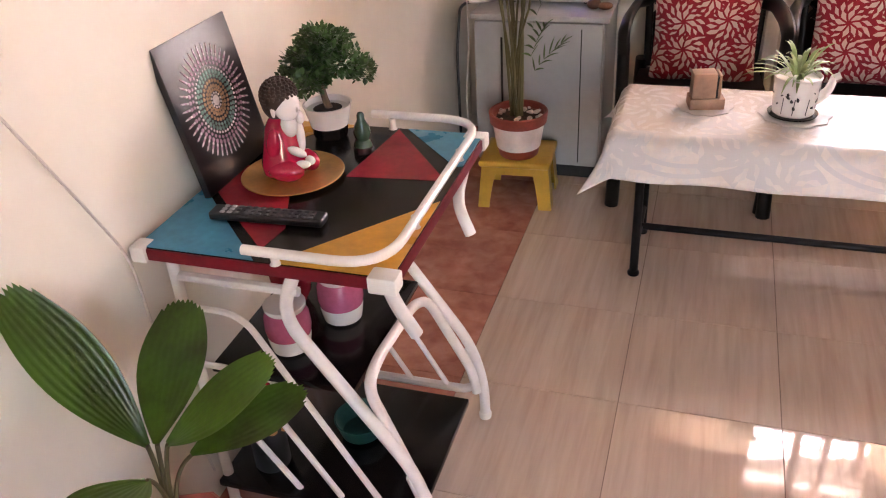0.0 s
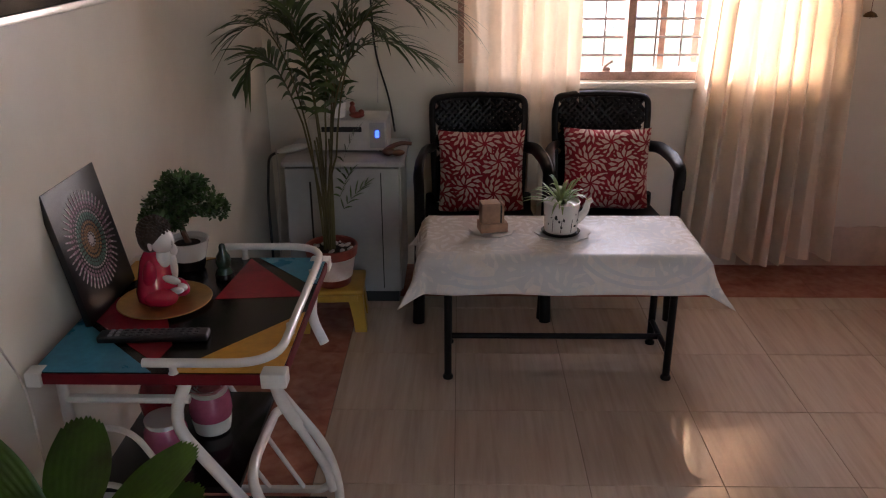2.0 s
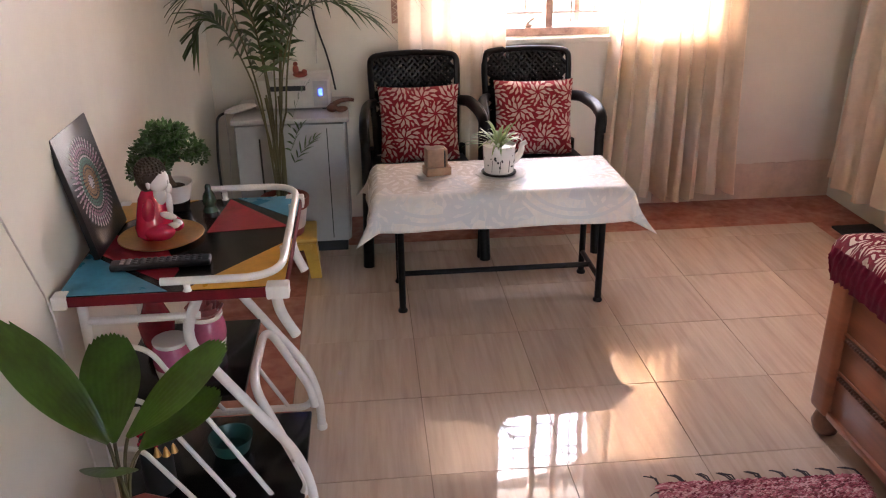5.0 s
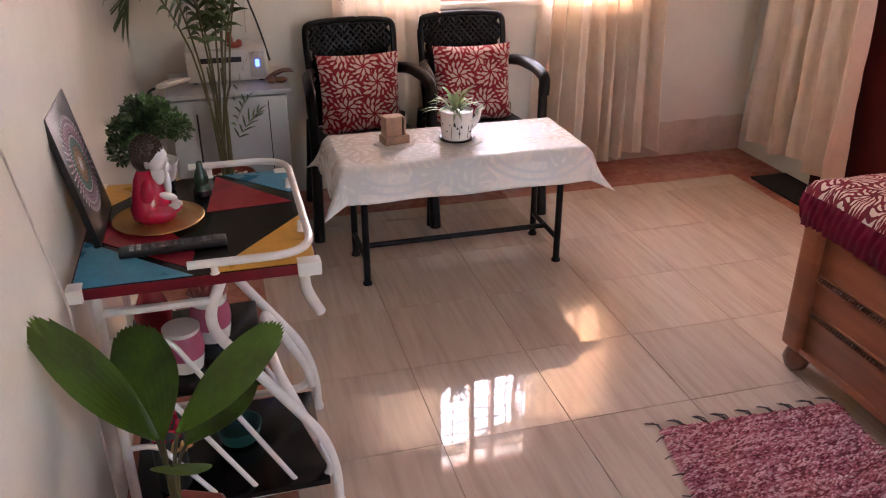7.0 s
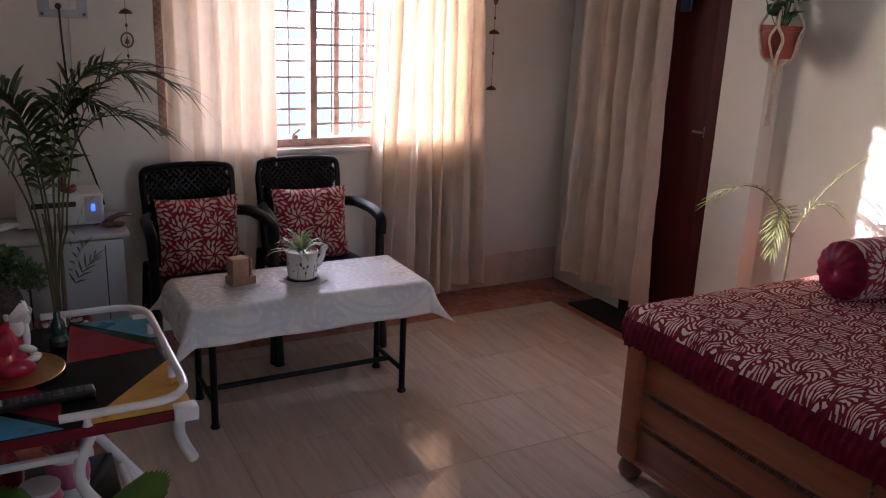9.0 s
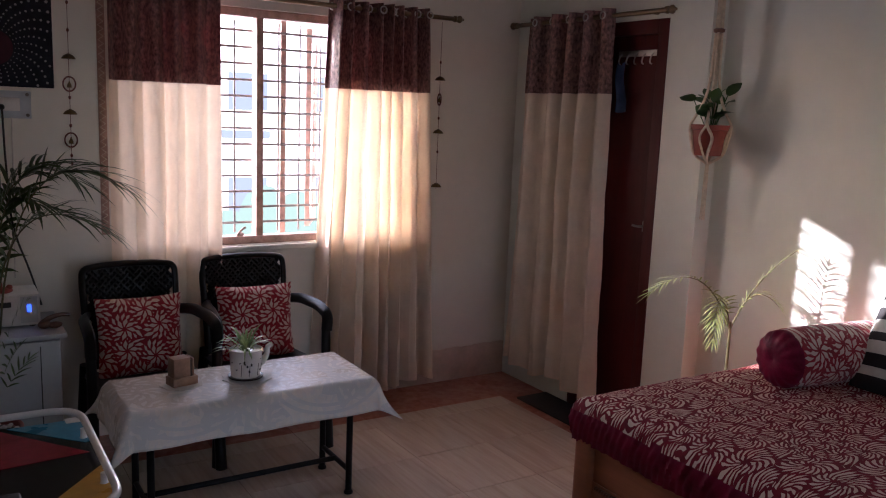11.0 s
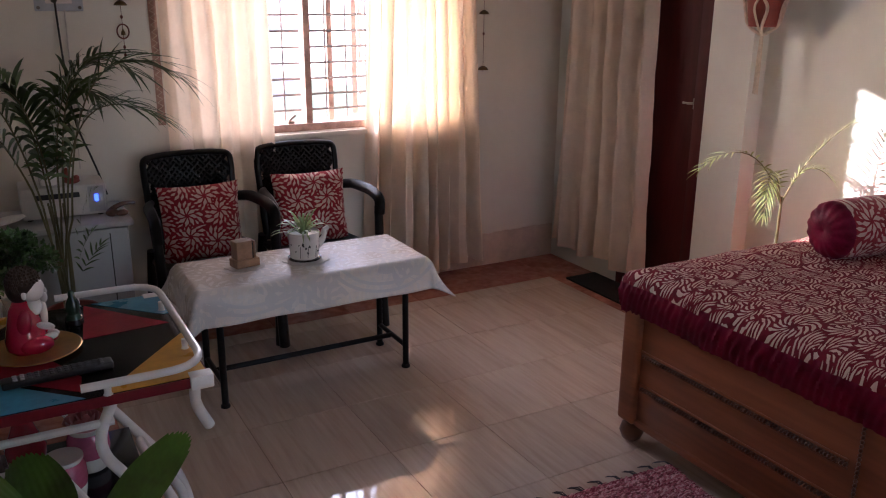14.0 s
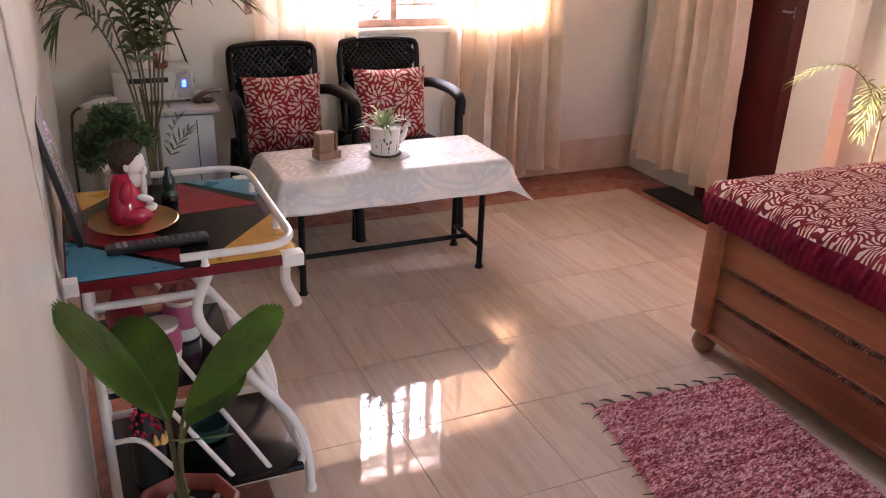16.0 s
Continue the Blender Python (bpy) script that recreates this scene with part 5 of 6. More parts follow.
ball(bm, (0.043, 0.012, 0.122), 0.010, 0.009, 0.014, 12, 8, mi=1)
ball(bm, (0.046, -0.014, 0.060), 0.022, 0.010, 0.009, 14, 8, pose(0, 0, 0, 0, 18, 20), 1)
ball(bm, (0.022, 0, 0.147), 0.029, 0.028, 0.031, 24, 16, mi=1)
ball(bm, (0.0505, 0, 0.143), 0.0045, 0.004, 0.006, 10, 6, mi=1)
ball(bm, (0.004, 0, 0.164), 0.0370, 0.0375, 0.034, 24, 16, mi=2)
ball(bm, (-0.007, 0, 0.150), 0.030, 0.032, 0.036, 20, 14, mi=2)
for i in range(11):
    th = 0.2 + i * 0.21
    m_ = max(1, int(24 * math.sin(th)))
    for j in range(m_):
        ph = 2 * math.pi * j / m_ + i
        if i > 6 and math.cos(ph) > -0.1:
            continue
        ball(bm, (0.004 + 0.0370 * math.sin(th) * math.cos(ph), 0.0375 * math.sin(th) * math.sin(ph), 0.164 + 0.034 * math.cos(th)), 0.0042, 0.0042, 0.0042, 6, 4, mi=2)
stt = tagged(part("seated_statue", bm, [M_STATUE_ROBE, M_STATUE_SKIN, M_STATUE_HAIR]), "small glazed seated figurine in a red robe on a gold plate", "statue")
stt.matrix_world = pose(0.200, 2.335, PZ + 0.004, 0, 0, -16) @ Matrix.Diagonal((1.0, 1.0, 1.08, 1.0))

cv = thing("mandala_canvas", (0.085, 2.335, PZ), label="black dot-painted mandala canvas leaning on the wall", category="painting")
LEAN = math.degrees(math.atan2(0.055, 0.31))
mm = pose(0, 0, 0, 0, -LEAN - 1.2, 0)
part("canvas", block(-0.016, 0, -0.135, 0.135, 0.0, 0.318, 0.002, m=mm), M_CANVAS, cv)


def dots(rings, material, name, label, thick=0.002, centre=(0, 0)):
    bm = bmesh.new()
    for r, n, s, st in rings:
        for k in range(n):
            a = 2 * math.pi * k / n
            m2 = mm @ Matrix.Translation((0.0004, centre[0] + r * math.sin(a), centre[1] + r * math.cos(a))) @ pose(0, 0, 0, -math.degrees(a), 0, 0) @ pose(0, 0, 0, 0, 90, 0)
            lathe(bm, [(s, 0), (s * 0.8, thick * 0.7), (0, thick)], 8, m=m2 @ Matrix.Diagonal((st, 1, 1, 1)))
    tagged(part(name, bm, material, cv, label), kind="stuff")


cc = (0, 0.165)
dots([(0.0, 1, 0.012, 1), (0.0155, 12, 0.0026, 1), (0.068, 44, 0.0030, 1), (0.097, 44, 0.0028, 1.6), (0.112, 44, 0.0021, 3.6)], M_DOT_WHITE, "white_dots", "white painted dots", centre=cc)
dots([(0.088, 44, 0.0045, 1.2), (0.078, 40, 0.0038, 1), (0.104, 44, 0.0027, 2.2)], M_DOT_PINK, "mauve_dots", "mauve painted dots", centre=cc)
dots([(0.060, 34, 0.0046, 1.2), (0.051, 30, 0.0040, 1)], M_DOT_GREEN, "green_dots", "sea green painted dots", centre=cc)
dots([(0.022, 18, 0.0036, 1), (0.030, 22, 0.0040, 1.2), (0.041, 26, 0.0042, 1)], M_DOT_GOLD, "gold_dots", "gold painted dots", centre=cc)

bon = thing("bonsai", (0.205, 2.545, PZ), label="small leafy bonsai in a white and black ceramic pot", category="bonsai")
part("pot", turned([(0.035, 0.0), (0.040, 0.004), (0.044, 0.03)], 28), M_BLACK_PAINT, bon, "black pot base")
part("pot_rim", turned([(0.044, 0.03), (0.056, 0.078), (0.058, 0.082), (0.054, 0.082), (0.050, 0.070)], 28), M_CERAMIC, bon, "white glazed upper pot")
part("soil", turned([(0, 0.072), (0.051, 0.069)], 20), M_SOIL, bon)
part("trunk", pipe(curve3((0.005, 0, 0.068), (-0.03, 0.02, 0.12), (-0.005, 0.02, 0.165), 8), 0.009, 8, r1=0.005), M_BARK, bon)
crown_balls = ((-0.02, 0.01, 0.185, 0.062, 0.055, 0.045), (0.035, 0.03, 0.175, 0.052, 0.05, 0.035), (-0.065, 0.03, 0.165, 0.045, 0.045, 0.035), (0.0, 0.05, 0.205, 0.05, 0.05, 0.035), (0.07, 0.06, 0.145, 0.03, 0.03, 0.025), (-0.03, -0.01, 0.14, 0.035, 0.035, 0.03), (-0.075, -0.015, 0.125, 0.036, 0.036, 0.034), (-0.02, 0.03, 0.222, 0.045, 0.042, 0.030), (-0.05, 0.06, 0.13, 0.04, 0.03, 0.03))
bm = bmesh.new()
for c in crown_balls[:5]:
    tube(bm, curve3((-0.01, 0.015, 0.13), ((c[0] - 0.01) / 2, c[1] / 2 + 0.01, 0.15), c[:3], 6), 0.004, 6, r1=0.0015)
part("branches", bm, M_BARK, bon)
bm = bmesh.new()
for cx, cy, cz, rx, ry, rz in crown_balls:
    for k in range(int(420 * rx / 0.06)):
        v = Vector((rng.gauss(0, 1), rng.gauss(0, 1), rng.gauss(0, 1))).normalized() * rng.uniform(0.62, 1.06)
        p = Vector((cx + v.x * rx, cy + v.y * ry, cz + v.z * rz))
        q = p + (v + Vector((rng.gauss(0, 0.5), rng.gauss(0, 0.5), rng.gauss(0, 0.5) + 0.2))).normalized() * rng.uniform(0.011, 0.018)
        leaf(bm, p, q, 0.0105, (rng.gauss(0, 1), rng.gauss(0, 1), 1), n=2)
tagged(part("crown", bm, M_BONSAI, bon, "small rounded leaves"), kind="stuff")

gb = thing("green_bottle", (0.316, 2.478, PZ), label="small dark green glazed bottle figurine", category="figurine")
part("body", turned([(0.020, 0), (0.022, 0.004), (0.022, 0.018), (0.016, 0.03), (0.020, 0.045), (0.017, 0.062), (0.009, 0.076), (0.0085, 0.088), (0.006, 0.093), (0, 0.095)], 20), M_GREEN_GLASS, gb)
part("base", turned([(0.024, 0), (0.024, 0.012), (0.021, 0.016)], 20), M_BLACK_PAINT, gb)

rem = thing("remote_control", (0.128, 2.135, PZ), 3.5, "black remote control lying on the trolley", "remote control")
part("shell", block(0, 0.24, -0.0195, 0.0195, 0.0, 0.017, 0.006, 3), M_REMOTE, rem)
for i in range(13):
    for j in range(3):
        part("key", block(0.024 + i * 0.0155, 0.034 + i * 0.0155, -0.0155 + j * 0.0115, -0.0075 + j * 0.0115, 0.0155, 0.0195, 0.0015, 1), M_KEY_WHITE if i < 2 else M_KEY, rem)

# ---- things on the trolley's shelves ----


def jar(at, s, label, rose):
    ob = thing("ceramic_jar", at, label=label, category="jar", group="jars on the trolley shelf")
    part("body", turned([(0.040 * s, 0), (0.050 * s, 0.006), (0.056 * s, 0.04 * s), (0.056 * s, 0.05 * s)], 28), M_CERAMIC, ob)
    part("pink_band", turned([(0.056 * s, 0.05 * s), (0.060 * s, 0.07 * s), (0.058 * s, 0.105 * s), (0.050 * s, 0.125 * s)], 28), M_PINK, ob, "pink glazed band")
    part("rim", turned([(0.050 * s, 0.125 * s), (0.054 * s, 0.132 * s), (0.054 * s, 0.14 * s), (0.045 * s, 0.142 * s), (0, 0.142 * s)], 28), M_CERAMIC, ob)
    if rose:
        bm = bmesh.new()
        for k in range(16):
            a, r = k * 2.4, 0.006 + 0.0030 * k
            sheet(bm, 4, 4, lambda u, v: (r * math.cos(a + (u - 0.5) * 1.6) * (1 + 0.35 * v) * s, r * math.sin(a + (u - 0.5) * 1.6) * (1 + 0.35 * v) * s, 0.140 * s + (0.046 - 0.0018 * k) * v * s * (1 - 0.8 * (2 * u - 1) ** 2 * 0.4)), thick=0.0015)
        part("rose", bm, M_ROSE, ob, "moulded rose lid")
    return ob


MS = 0.4185
jar((0.300, 2.295, MS), 0.88, "pink and white ceramic jar with a rose lid", True)
jar((0.232, 2.165, MS), 0.85, "pink and white ceramic jar on the middle shelf", False)
vs = thing("red_vase", (0.155, 2.335, MS), label="small dark red glazed vase on the middle shelf", category="vase")
part("body", turned([(0.03, 0), (0.045, 0.03), (0.05, 0.08), (0.03, 0.13), (0.018, 0.17), (0.024, 0.20), (0.021, 0.2), (0.012, 0.16)], 24), M_RED_PAINT, vs)
LS = 0.1135
bt = thing("beaded_bottle", (0.165, 2.10, LS), label="dark glass bottle hung with red beads and gold bells", category="bottle")
part("glass", turned([(0.038, 0), (0.042, 0.006), (0.042, 0.15), (0.030, 0.19), (0.016, 0.21), (0.015, 0.255), (0.018, 0.26), (0.018, 0.27), (0, 0.27)], 24), M_DARK_GAP, bt)
bm = bmesh.new()
for k in range(60):
    a = rng.uniform(0, 6.28)
    z = rng.uniform(0.16, 0.235)
    r = 0.043 - max(0, z - 0.15) * 0.25
    ball(bm, (r * math.cos(a), r * math.sin(a), z), 0.0055, 0.0055, 0.0055, 8, 5)
tagged(part("beads", bm, M_STATUE_ROBE, bt, "red beads"), kind="stuff")
for a in (-1.2, -0.7, 0.1):
    part("bell", turned([(0.011, 0), (0.009, 0.006), (0.005, 0.02), (0.002, 0.026), (0, 0.028)], 14, at=(0.047 * math.cos(a), 0.047 * math.sin(a), 0.115 - 0.02 * a)), M_GOLD, bt, "gold bell")
bw2 = tagged(part("bowl", turned([(0.03, 0), (0.05, 0.01), (0.062, 0.05), (0.064, 0.055), (0.060, 0.055), (0.046, 0.014), (0, 0.008)], 28), M_TEAL), "teal plastic bowl on the lower shelf", "bowl")
bw2.location = (0.335, 2.24, LS)

# ---- things on the coffee table ----
TT = CZ + 0.0035


def doily(at, rx, label):
    bm = bmesh.new()
    n = 40
    ring = [bm.verts.new((rx * (1 + 0.05 * math.cos(k * 2 * math.pi / 4)) * math.cos(2 * math.pi * k / n), rx * (1 + 0.05 * math.cos(k * 2 * math.pi / 4)) * math.sin(2 * math.pi * k / n), 0.0)) for k in range(n)]
    top = [bm.verts.new(v.co + Vector((0, 0, 0.002))) for v in ring]
    bm.faces.new(top)
    for k in range(n):
        bm.faces.new((ring[k], ring[(k + 1) % n], top[(k + 1) % n], top[k]))
    ob = tagged(part("doily", bm, M_STRIPE_W), label, "doily", "doilies on the table")
    ob.location = at
    return ob


doily((1.045, 3.445, TT), 0.082, "round white crocheted doily under a wooden block")
doily((1.305, 3.42, TT), 0.10, "round white crocheted doily under a teapot planter")
wb = thing("wooden_holder", (1.045, 3.44, TT + 0.0025), 12, "small pale brown wooden tissue holder with a dark slot", "holder")
part("base", block(-0.052, 0.052, -0.035, 0.035, 0.0, 0.034, 0.003), M_LIGHT_WOOD, wb)
part("block", block(-0.046, 0.024, -0.028, 0.028, 0.034, 0.112, 0.004), M_LIGHT_WOOD, wb)
part("side_plate", block(0.030, 0.038, -0.030, 0.030, 0.034, 0.108, 0.003), M_LIGHT_WOOD, wb)
part("dark_slot", block(0.024, 0.031, -0.024, 0.024, 0.034, 0.100), M_DARK_GAP, wb)
tp = thing("teapot_planter", (1.297, 3.415, TT + 0.0025), label="white ceramic teapot planter with a spider plant", category="planter")
part("saucer", turned([(0.05, 0), (0.07, 0.004), (0.072, 0.009), (0.066, 0.008), (0, 0.005)], 32), M_BLACK_PAINT, tp, "dark saucer")
body = part("pot", turned([(0.056, 0.008), (0.060, 0.012), (0.066, 0.11), (0.068, 0.122), (0.064, 0.124), (0.060, 0.112)], 32), M_CERAMIC, tp)
part("spout", pipe(curve3((0.055, 0, 0.050), (0.092, 0, 0.070), (0.094, 0, 0.118), 8) + [Vector((0.112, 0, 0.128))], 0.017, 12, r1=0.010), M_CERAMIC, tp)
bm = bmesh.new()
for k in range(16):
    a, z = rng.uniform(3.3, 6.1), rng.uniform(0.03, 0.10)
    r = 0.0618 + (z - 0.012) * 0.06
    p = Vector((r * math.cos(a), r * math.sin(a), z))
    leaf(bm, p, p + Vector((rng.gauss(0, 0.006), -0.0006, rng.uniform(0.008, 0.016))), 0.009, p * 1.0, cup=0.0, n=3)
for a in (4.1, 4.6, 5.2):
    r = 0.0640
    tube(bm, [(r * math.cos(a), r * math.sin(a), 0.02), ((r + 0.003) * math.cos(a + 0.05), (r + 0.003) * math.sin(a + 0.05), 0.07)], 0.0012, 5)
tagged(part("leaf_decor", bm, M_DARK_GAP, body, "black painted leaf sprigs"), kind="stuff")
part("soil", turned([(0, 0.112), (0.061, 0.110)], 20), M_SOIL, tp)
bm = bmesh.new()
for k in range(46):
    a = rng.uniform(0, 6.28)
    ln = rng.uniform(0.09, 0.16)
    e = rng.uniform(0.4, 1.35)
    base = Vector((0.012 * math.cos(a), 0.012 * math.sin(a), 0.112))
    p1 = base + Vector((math.cos(a) * math.cos(e), math.sin(a) * math.cos(e), math.sin(e))) * ln * 0.65
    p2 = p1 + Vector((math.cos(a) * 0.6, math.sin(a) * 0.6, rng.uniform(-0.75, 0.15))) * ln * 0.6
    pts = curve3(base, p1, p2, 6)
    sd = Vector((-math.sin(a), math.cos(a), 0))
    prev = None
    for i, p in enumerate(pts):
        w = 0.0050 * math.sin(math.pi * (0.12 + 0.86 * i / 6)) + 0.0004
        row = [bm.verts.new(p + sd * w), bm.verts.new(p - sd * w)]
        if prev:
            bm.faces.new((prev[0], prev[1], row[1], row[0]))
        prev = row
tagged(part("leaves", bm, M_SPIDER, tp, "arching striped spider plant leaves"), kind="stuff")

# ---- on the fridge ----
cup = thing("potted_plant", (0.385, 4.09, FH + 0.146), label="dark leafy plant in a white cup on the power unit", category="plant")
part("cup", turned([(0.028, 0), (0.038, 0.004), (0.044, 0.07), (0.040, 0.07), (0.036, 0.055)], 24), M_CERAMIC, cup)
part("soil", turned([(0, 0.056), (0.037, 0.054)], 16), M_SOIL, cup)
bm = bmesh.new()
for k in range(60):
    a, e = rng.uniform(0, 6.28), rng.uniform(0.1, 1.4)
    d = Vector((math.cos(a) * math.cos(e), math.sin(a) * math.cos(e), math.sin(e)))
    p = Vector((0, 0, 0.07)) + d * rng.uniform(0.02, 0.085)
    leaf(bm, p, p + (d + Vector((0, 0, 0.2))).normalized() * rng.uniform(0.025, 0.045), 0.026, (0, 0, 1), droop=0.008, n=3)
part("leaves", bm, M_BROAD, cup)
fg = thing("red_figurine", (0.475, 4.075, FH + 0.146), label="small terracotta red animal figurine on the power unit", category="figurine")
bm = bmesh.new()
ball(bm, (0, 0, 0.014), 0.034, 0.02, 0.014, 14, 8)
ball(bm, (-0.018, 0, 0.036), 0.014, 0.013, 0.024, 12, 8)
ball(bm, (-0.018, 0, 0.062), 0.011, 0.011, 0.011, 12, 8)
ball(bm, (0.02, 0, 0.026), 0.013, 0.012, 0.012, 12, 8)
part("body", bm, M_TERRA, fg)
wd = thing("carved_ornament", (0.655, 4.0, FH), 10, "dark carved wooden ornament on the fridge corner", "ornament")
bm = bmesh.new()
tube(bm, curve3((-0.05, 0.01, 0.02), (0.0, 0, 0.065), (0.06, -0.01, 0.05), 8), 0.013, 8, r1=0.008)
ball(bm, (-0.04, 0.0, 0.018), 0.028, 0.022, 0.018, 12, 8)
ball(bm, (0.0, -0.01, 0.014), 0.03, 0.02, 0.014, 12, 8)
part("body", bm, M_WOOD_DARK, wd)
lp = thing("desk_lamp_head", (0.20, 4.02, FH), -18, "white oval lamp head resting on the fridge corner", "lamp")
part("shade", turned([(0.0, 0.0), (0.03, 0.004), (0.045, 0.012), (0.040, 0.024), (0.02, 0.032), (0, 0.034)], 24, m=pose(0, 0, 0.008, 0, -14, 0) @ Matrix.Diagonal((1.9, 0.8, 1, 1))), M_WHITE_PLASTIC, lp)
part("neck", pipe(rounded([(-0.05, 0, 0.01), (-0.115, -0.02, -0.01), (-0.125, -0.04, -0.2), (-0.125, -0.04, -0.62)], 0.04), 0.006, 8), M_DARK_GAP, lp)

# ---- wall things ----
tap = thing("mandala_tapestry", (0.528, YW - 0.004, 1.672), label="navy wall hanging with a maroon mandala and pale dots", category="wall hanging")
part("cloth", sheet(bmesh.new(), 12, 14, lambda u, v: ((u - 0.5) * 0.405, -0.004 - 0.003 * noise.noise((u * 3, v * 3, 0)), v * 0.50), thick=0.003), M_NAVY, tap)
part("disc", turned([(0.075, 0), (0.074, 0.001), (0, 0.0015)], 40, m=pose(-0.03, -0.009, 0.165, 90, 0, 0)), M_TAP_RED, tap, "maroon centre disc")
part("centre_dot", turned([(0.014, 0), (0, 0.0015)], 20, m=pose(-0.03, -0.0115, 0.165, 90, 0, 0)), M_GOLD, tap)
bm = bmesh.new()
for ring in range(13):
    r = 0.083 + 0.0145 * ring + 0.00045 * ring * ring
    n = 28
    for k in range(n):
        a = 2 * math.pi * (k + 0.06 * ring * ring * 0.35) / n
        x, z = -0.03 + r * math.sin(a), 0.165 + r * math.cos(a)
        if abs(x) < 0.195 and 0.008 < z < 0.49:
            s = 0.0024 + 0.00042 * ring
            lathe(bm, [(s, 0), (0, 0.001)], 6, m=pose(x, -0.0085, z, 90, 0, 0))
tagged(part("dots", bm, M_TAP_PALE, tap, "pale printed dots"), kind="stuff")

sw = thing("switch_board", (0.535, YW - 0.001, 1.595), label="white switch board with a plug socket on the wall", category="switch board")
part("plate", block(-0.1, 0.1, -0.008, 0, -0.06, 0.06, 0.004), M_PLATE, sw, "grey-blue backing plate")
part("module", block(-0.055, 0.055, -0.016, -0.008, -0.028, 0.03, 0.004), M_CERAMIC, sw)
part("switch", block(0.022, 0.042, -0.021, -0.016, -0.015, 0.016, 0.002), M_CERAMIC, sw)
part("plug", turned([(0.013, 0), (0.013, 0.02), (0.008, 0.03), (0, 0.03)], 14, m=pose(-0.02, -0.014, -0.012, 90, 0, 0)), M_DARK_GAP, sw, "black plug")
for x in (-0.085, 0.085):
    for z in (-0.045, 0.045):
        part("screw", turned([(0.008, 0), (0.007, 0.003), (0, 0.003)], 10, m=pose(x, -0.008, z, 90, 0, 0)), M_IRON, sw)
tagged(part("power_cable", pipe(rounded([(0.517, YW - 0.035, 1.58), (0.52, YW - 0.03, 1.40), (0.535, YW - 0.03, 1.05), (0.60, YW - 0.06, 0.85), (0.628, YW - 0.16, 0.72)], 0.12, 6), 0.0045, 8), M_WIRE_BLACK), "black power cable from the socket to the power unit", "cable")
tagged(part("power_cable", pipe(rounded([(0.555, YW - 0.01, 1.54), (0.55, YW - 0.008, 1.2), (0.54, YW - 0.008, 0.82)], 0.1, 4), 0.003, 6), M_WIRE_WHITE), "thin white cable on the wall", "cable")
tagged(part("fridge_cable", pipe(rounded([(0.13, 3.98, 0.70), (0.145, 3.94, 0.55), (0.125, 3.93, 0.30), (0.14, 3.95, 0.02)], 0.1, 6), 0.003, 6), M_WIRE_WHITE), "white cable hanging beside the fridge", "cable")
tagged(part("wall_cable", pipe(rounded([(XL + 0.004, 1.50, 1.62), (XL + 0.005, 1.80, 1.12), (XL + 0.006, 1.92, 0.88), (XL + 0.012, 1.985, 0.735), (XL + 0.02, 1.985, 0.45), (XL + 0.012, 2.05, 0.10)], 0.06, 5), 0.0028, 6), M_WIRE_WHITE), "thin white cable running down the wall to the trolley", "cable")


def chime(at, items, label, drop, turn=0):
    ob = thing("wind_chime", at, turn, label, "wind chime", "wind chimes beside the window")
    part("string", pipe([(0, 0, 0), (0, 0, -drop)], 0.0013, 5), M_CHIME, ob)
    for kind, z in items:
        if kind == "umbrella":
            prof = [(0.030, 0.0), (0.029, 0.004), (0.022, 0.014), (0.010, 0.021), (0.002, 0.024), (0, 0.024)]
            part("umbrella", turned(prof, 16, at=(0, 0, z)), M_CHIME_GOLD, ob, "small metal umbrella")
        elif kind == "ring":
            pts = [(0.026 * math.cos(a), 0, z + 0.032 * math.sin(a)) for a in [2 * math.pi * i / 24 for i in range(24)]]
            part("ring", pipe(pts, 0.0035, 6, closed=True), M_CHIME, ob)
            bm = bmesh.new()
            lathe(bm, [(0.010, -0.016), (0.009, -0.004), (0.004, 0.006), (0.002, 0.014), (0, 0.016)], 12, at=(0, 0, z))
            part("bell", bm, M_CHIME_GOLD, ob, "small metal bell")
        else:
            part("bead", ball(bmesh.new(), (0, 0, z), 0.006, 0.006, 0.009, 10, 6), M_CHIME, ob)
    return ob


chime((0.79, YW - 0.035, 2.35), [("bead", -0.30), ("bead", -0.42), ("umbrella", -0.545), ("ring", -0.655), ("bead", -0.715), ("umbrella", -0.79), ("bead", -0.84), ("ring", -0.905), ("bead", -0.975), ("bead", -1.01)], "hanging chime of small umbrellas, rings and bells", 1.03)
chime((2.705, YW - 0.09, 2.13), [("bead", -0.22), ("umbrella", -0.32), ("ring", -0.425), ("bead", -0.53), ("umbrella", -0.615), ("bead", -0.72), ("umbrella", -0.92)], "hanging chime behind the sunlit curtain", 0.93, 80)

# zigzag border tape at the window edge
bt2 = thing("border_tape", (0.932, YW - 0.002, 1.0), label="patterned brown border tape beside the window", category="border")
part("tape", block(-0.018, 0.018, -0.003, 0, 0, 1.12), M_FRAME, bt2)
bm = bmesh.new()
zz = [(0.012 * (1 if k % 2 else -1), -0.004, 0.01 + k * 0.0165) for k in range(67)]
tube(bm, zz, 0.0028, 4)
part("zigzag", bm, M_MACRAME, bt2, "cream zigzag thread")

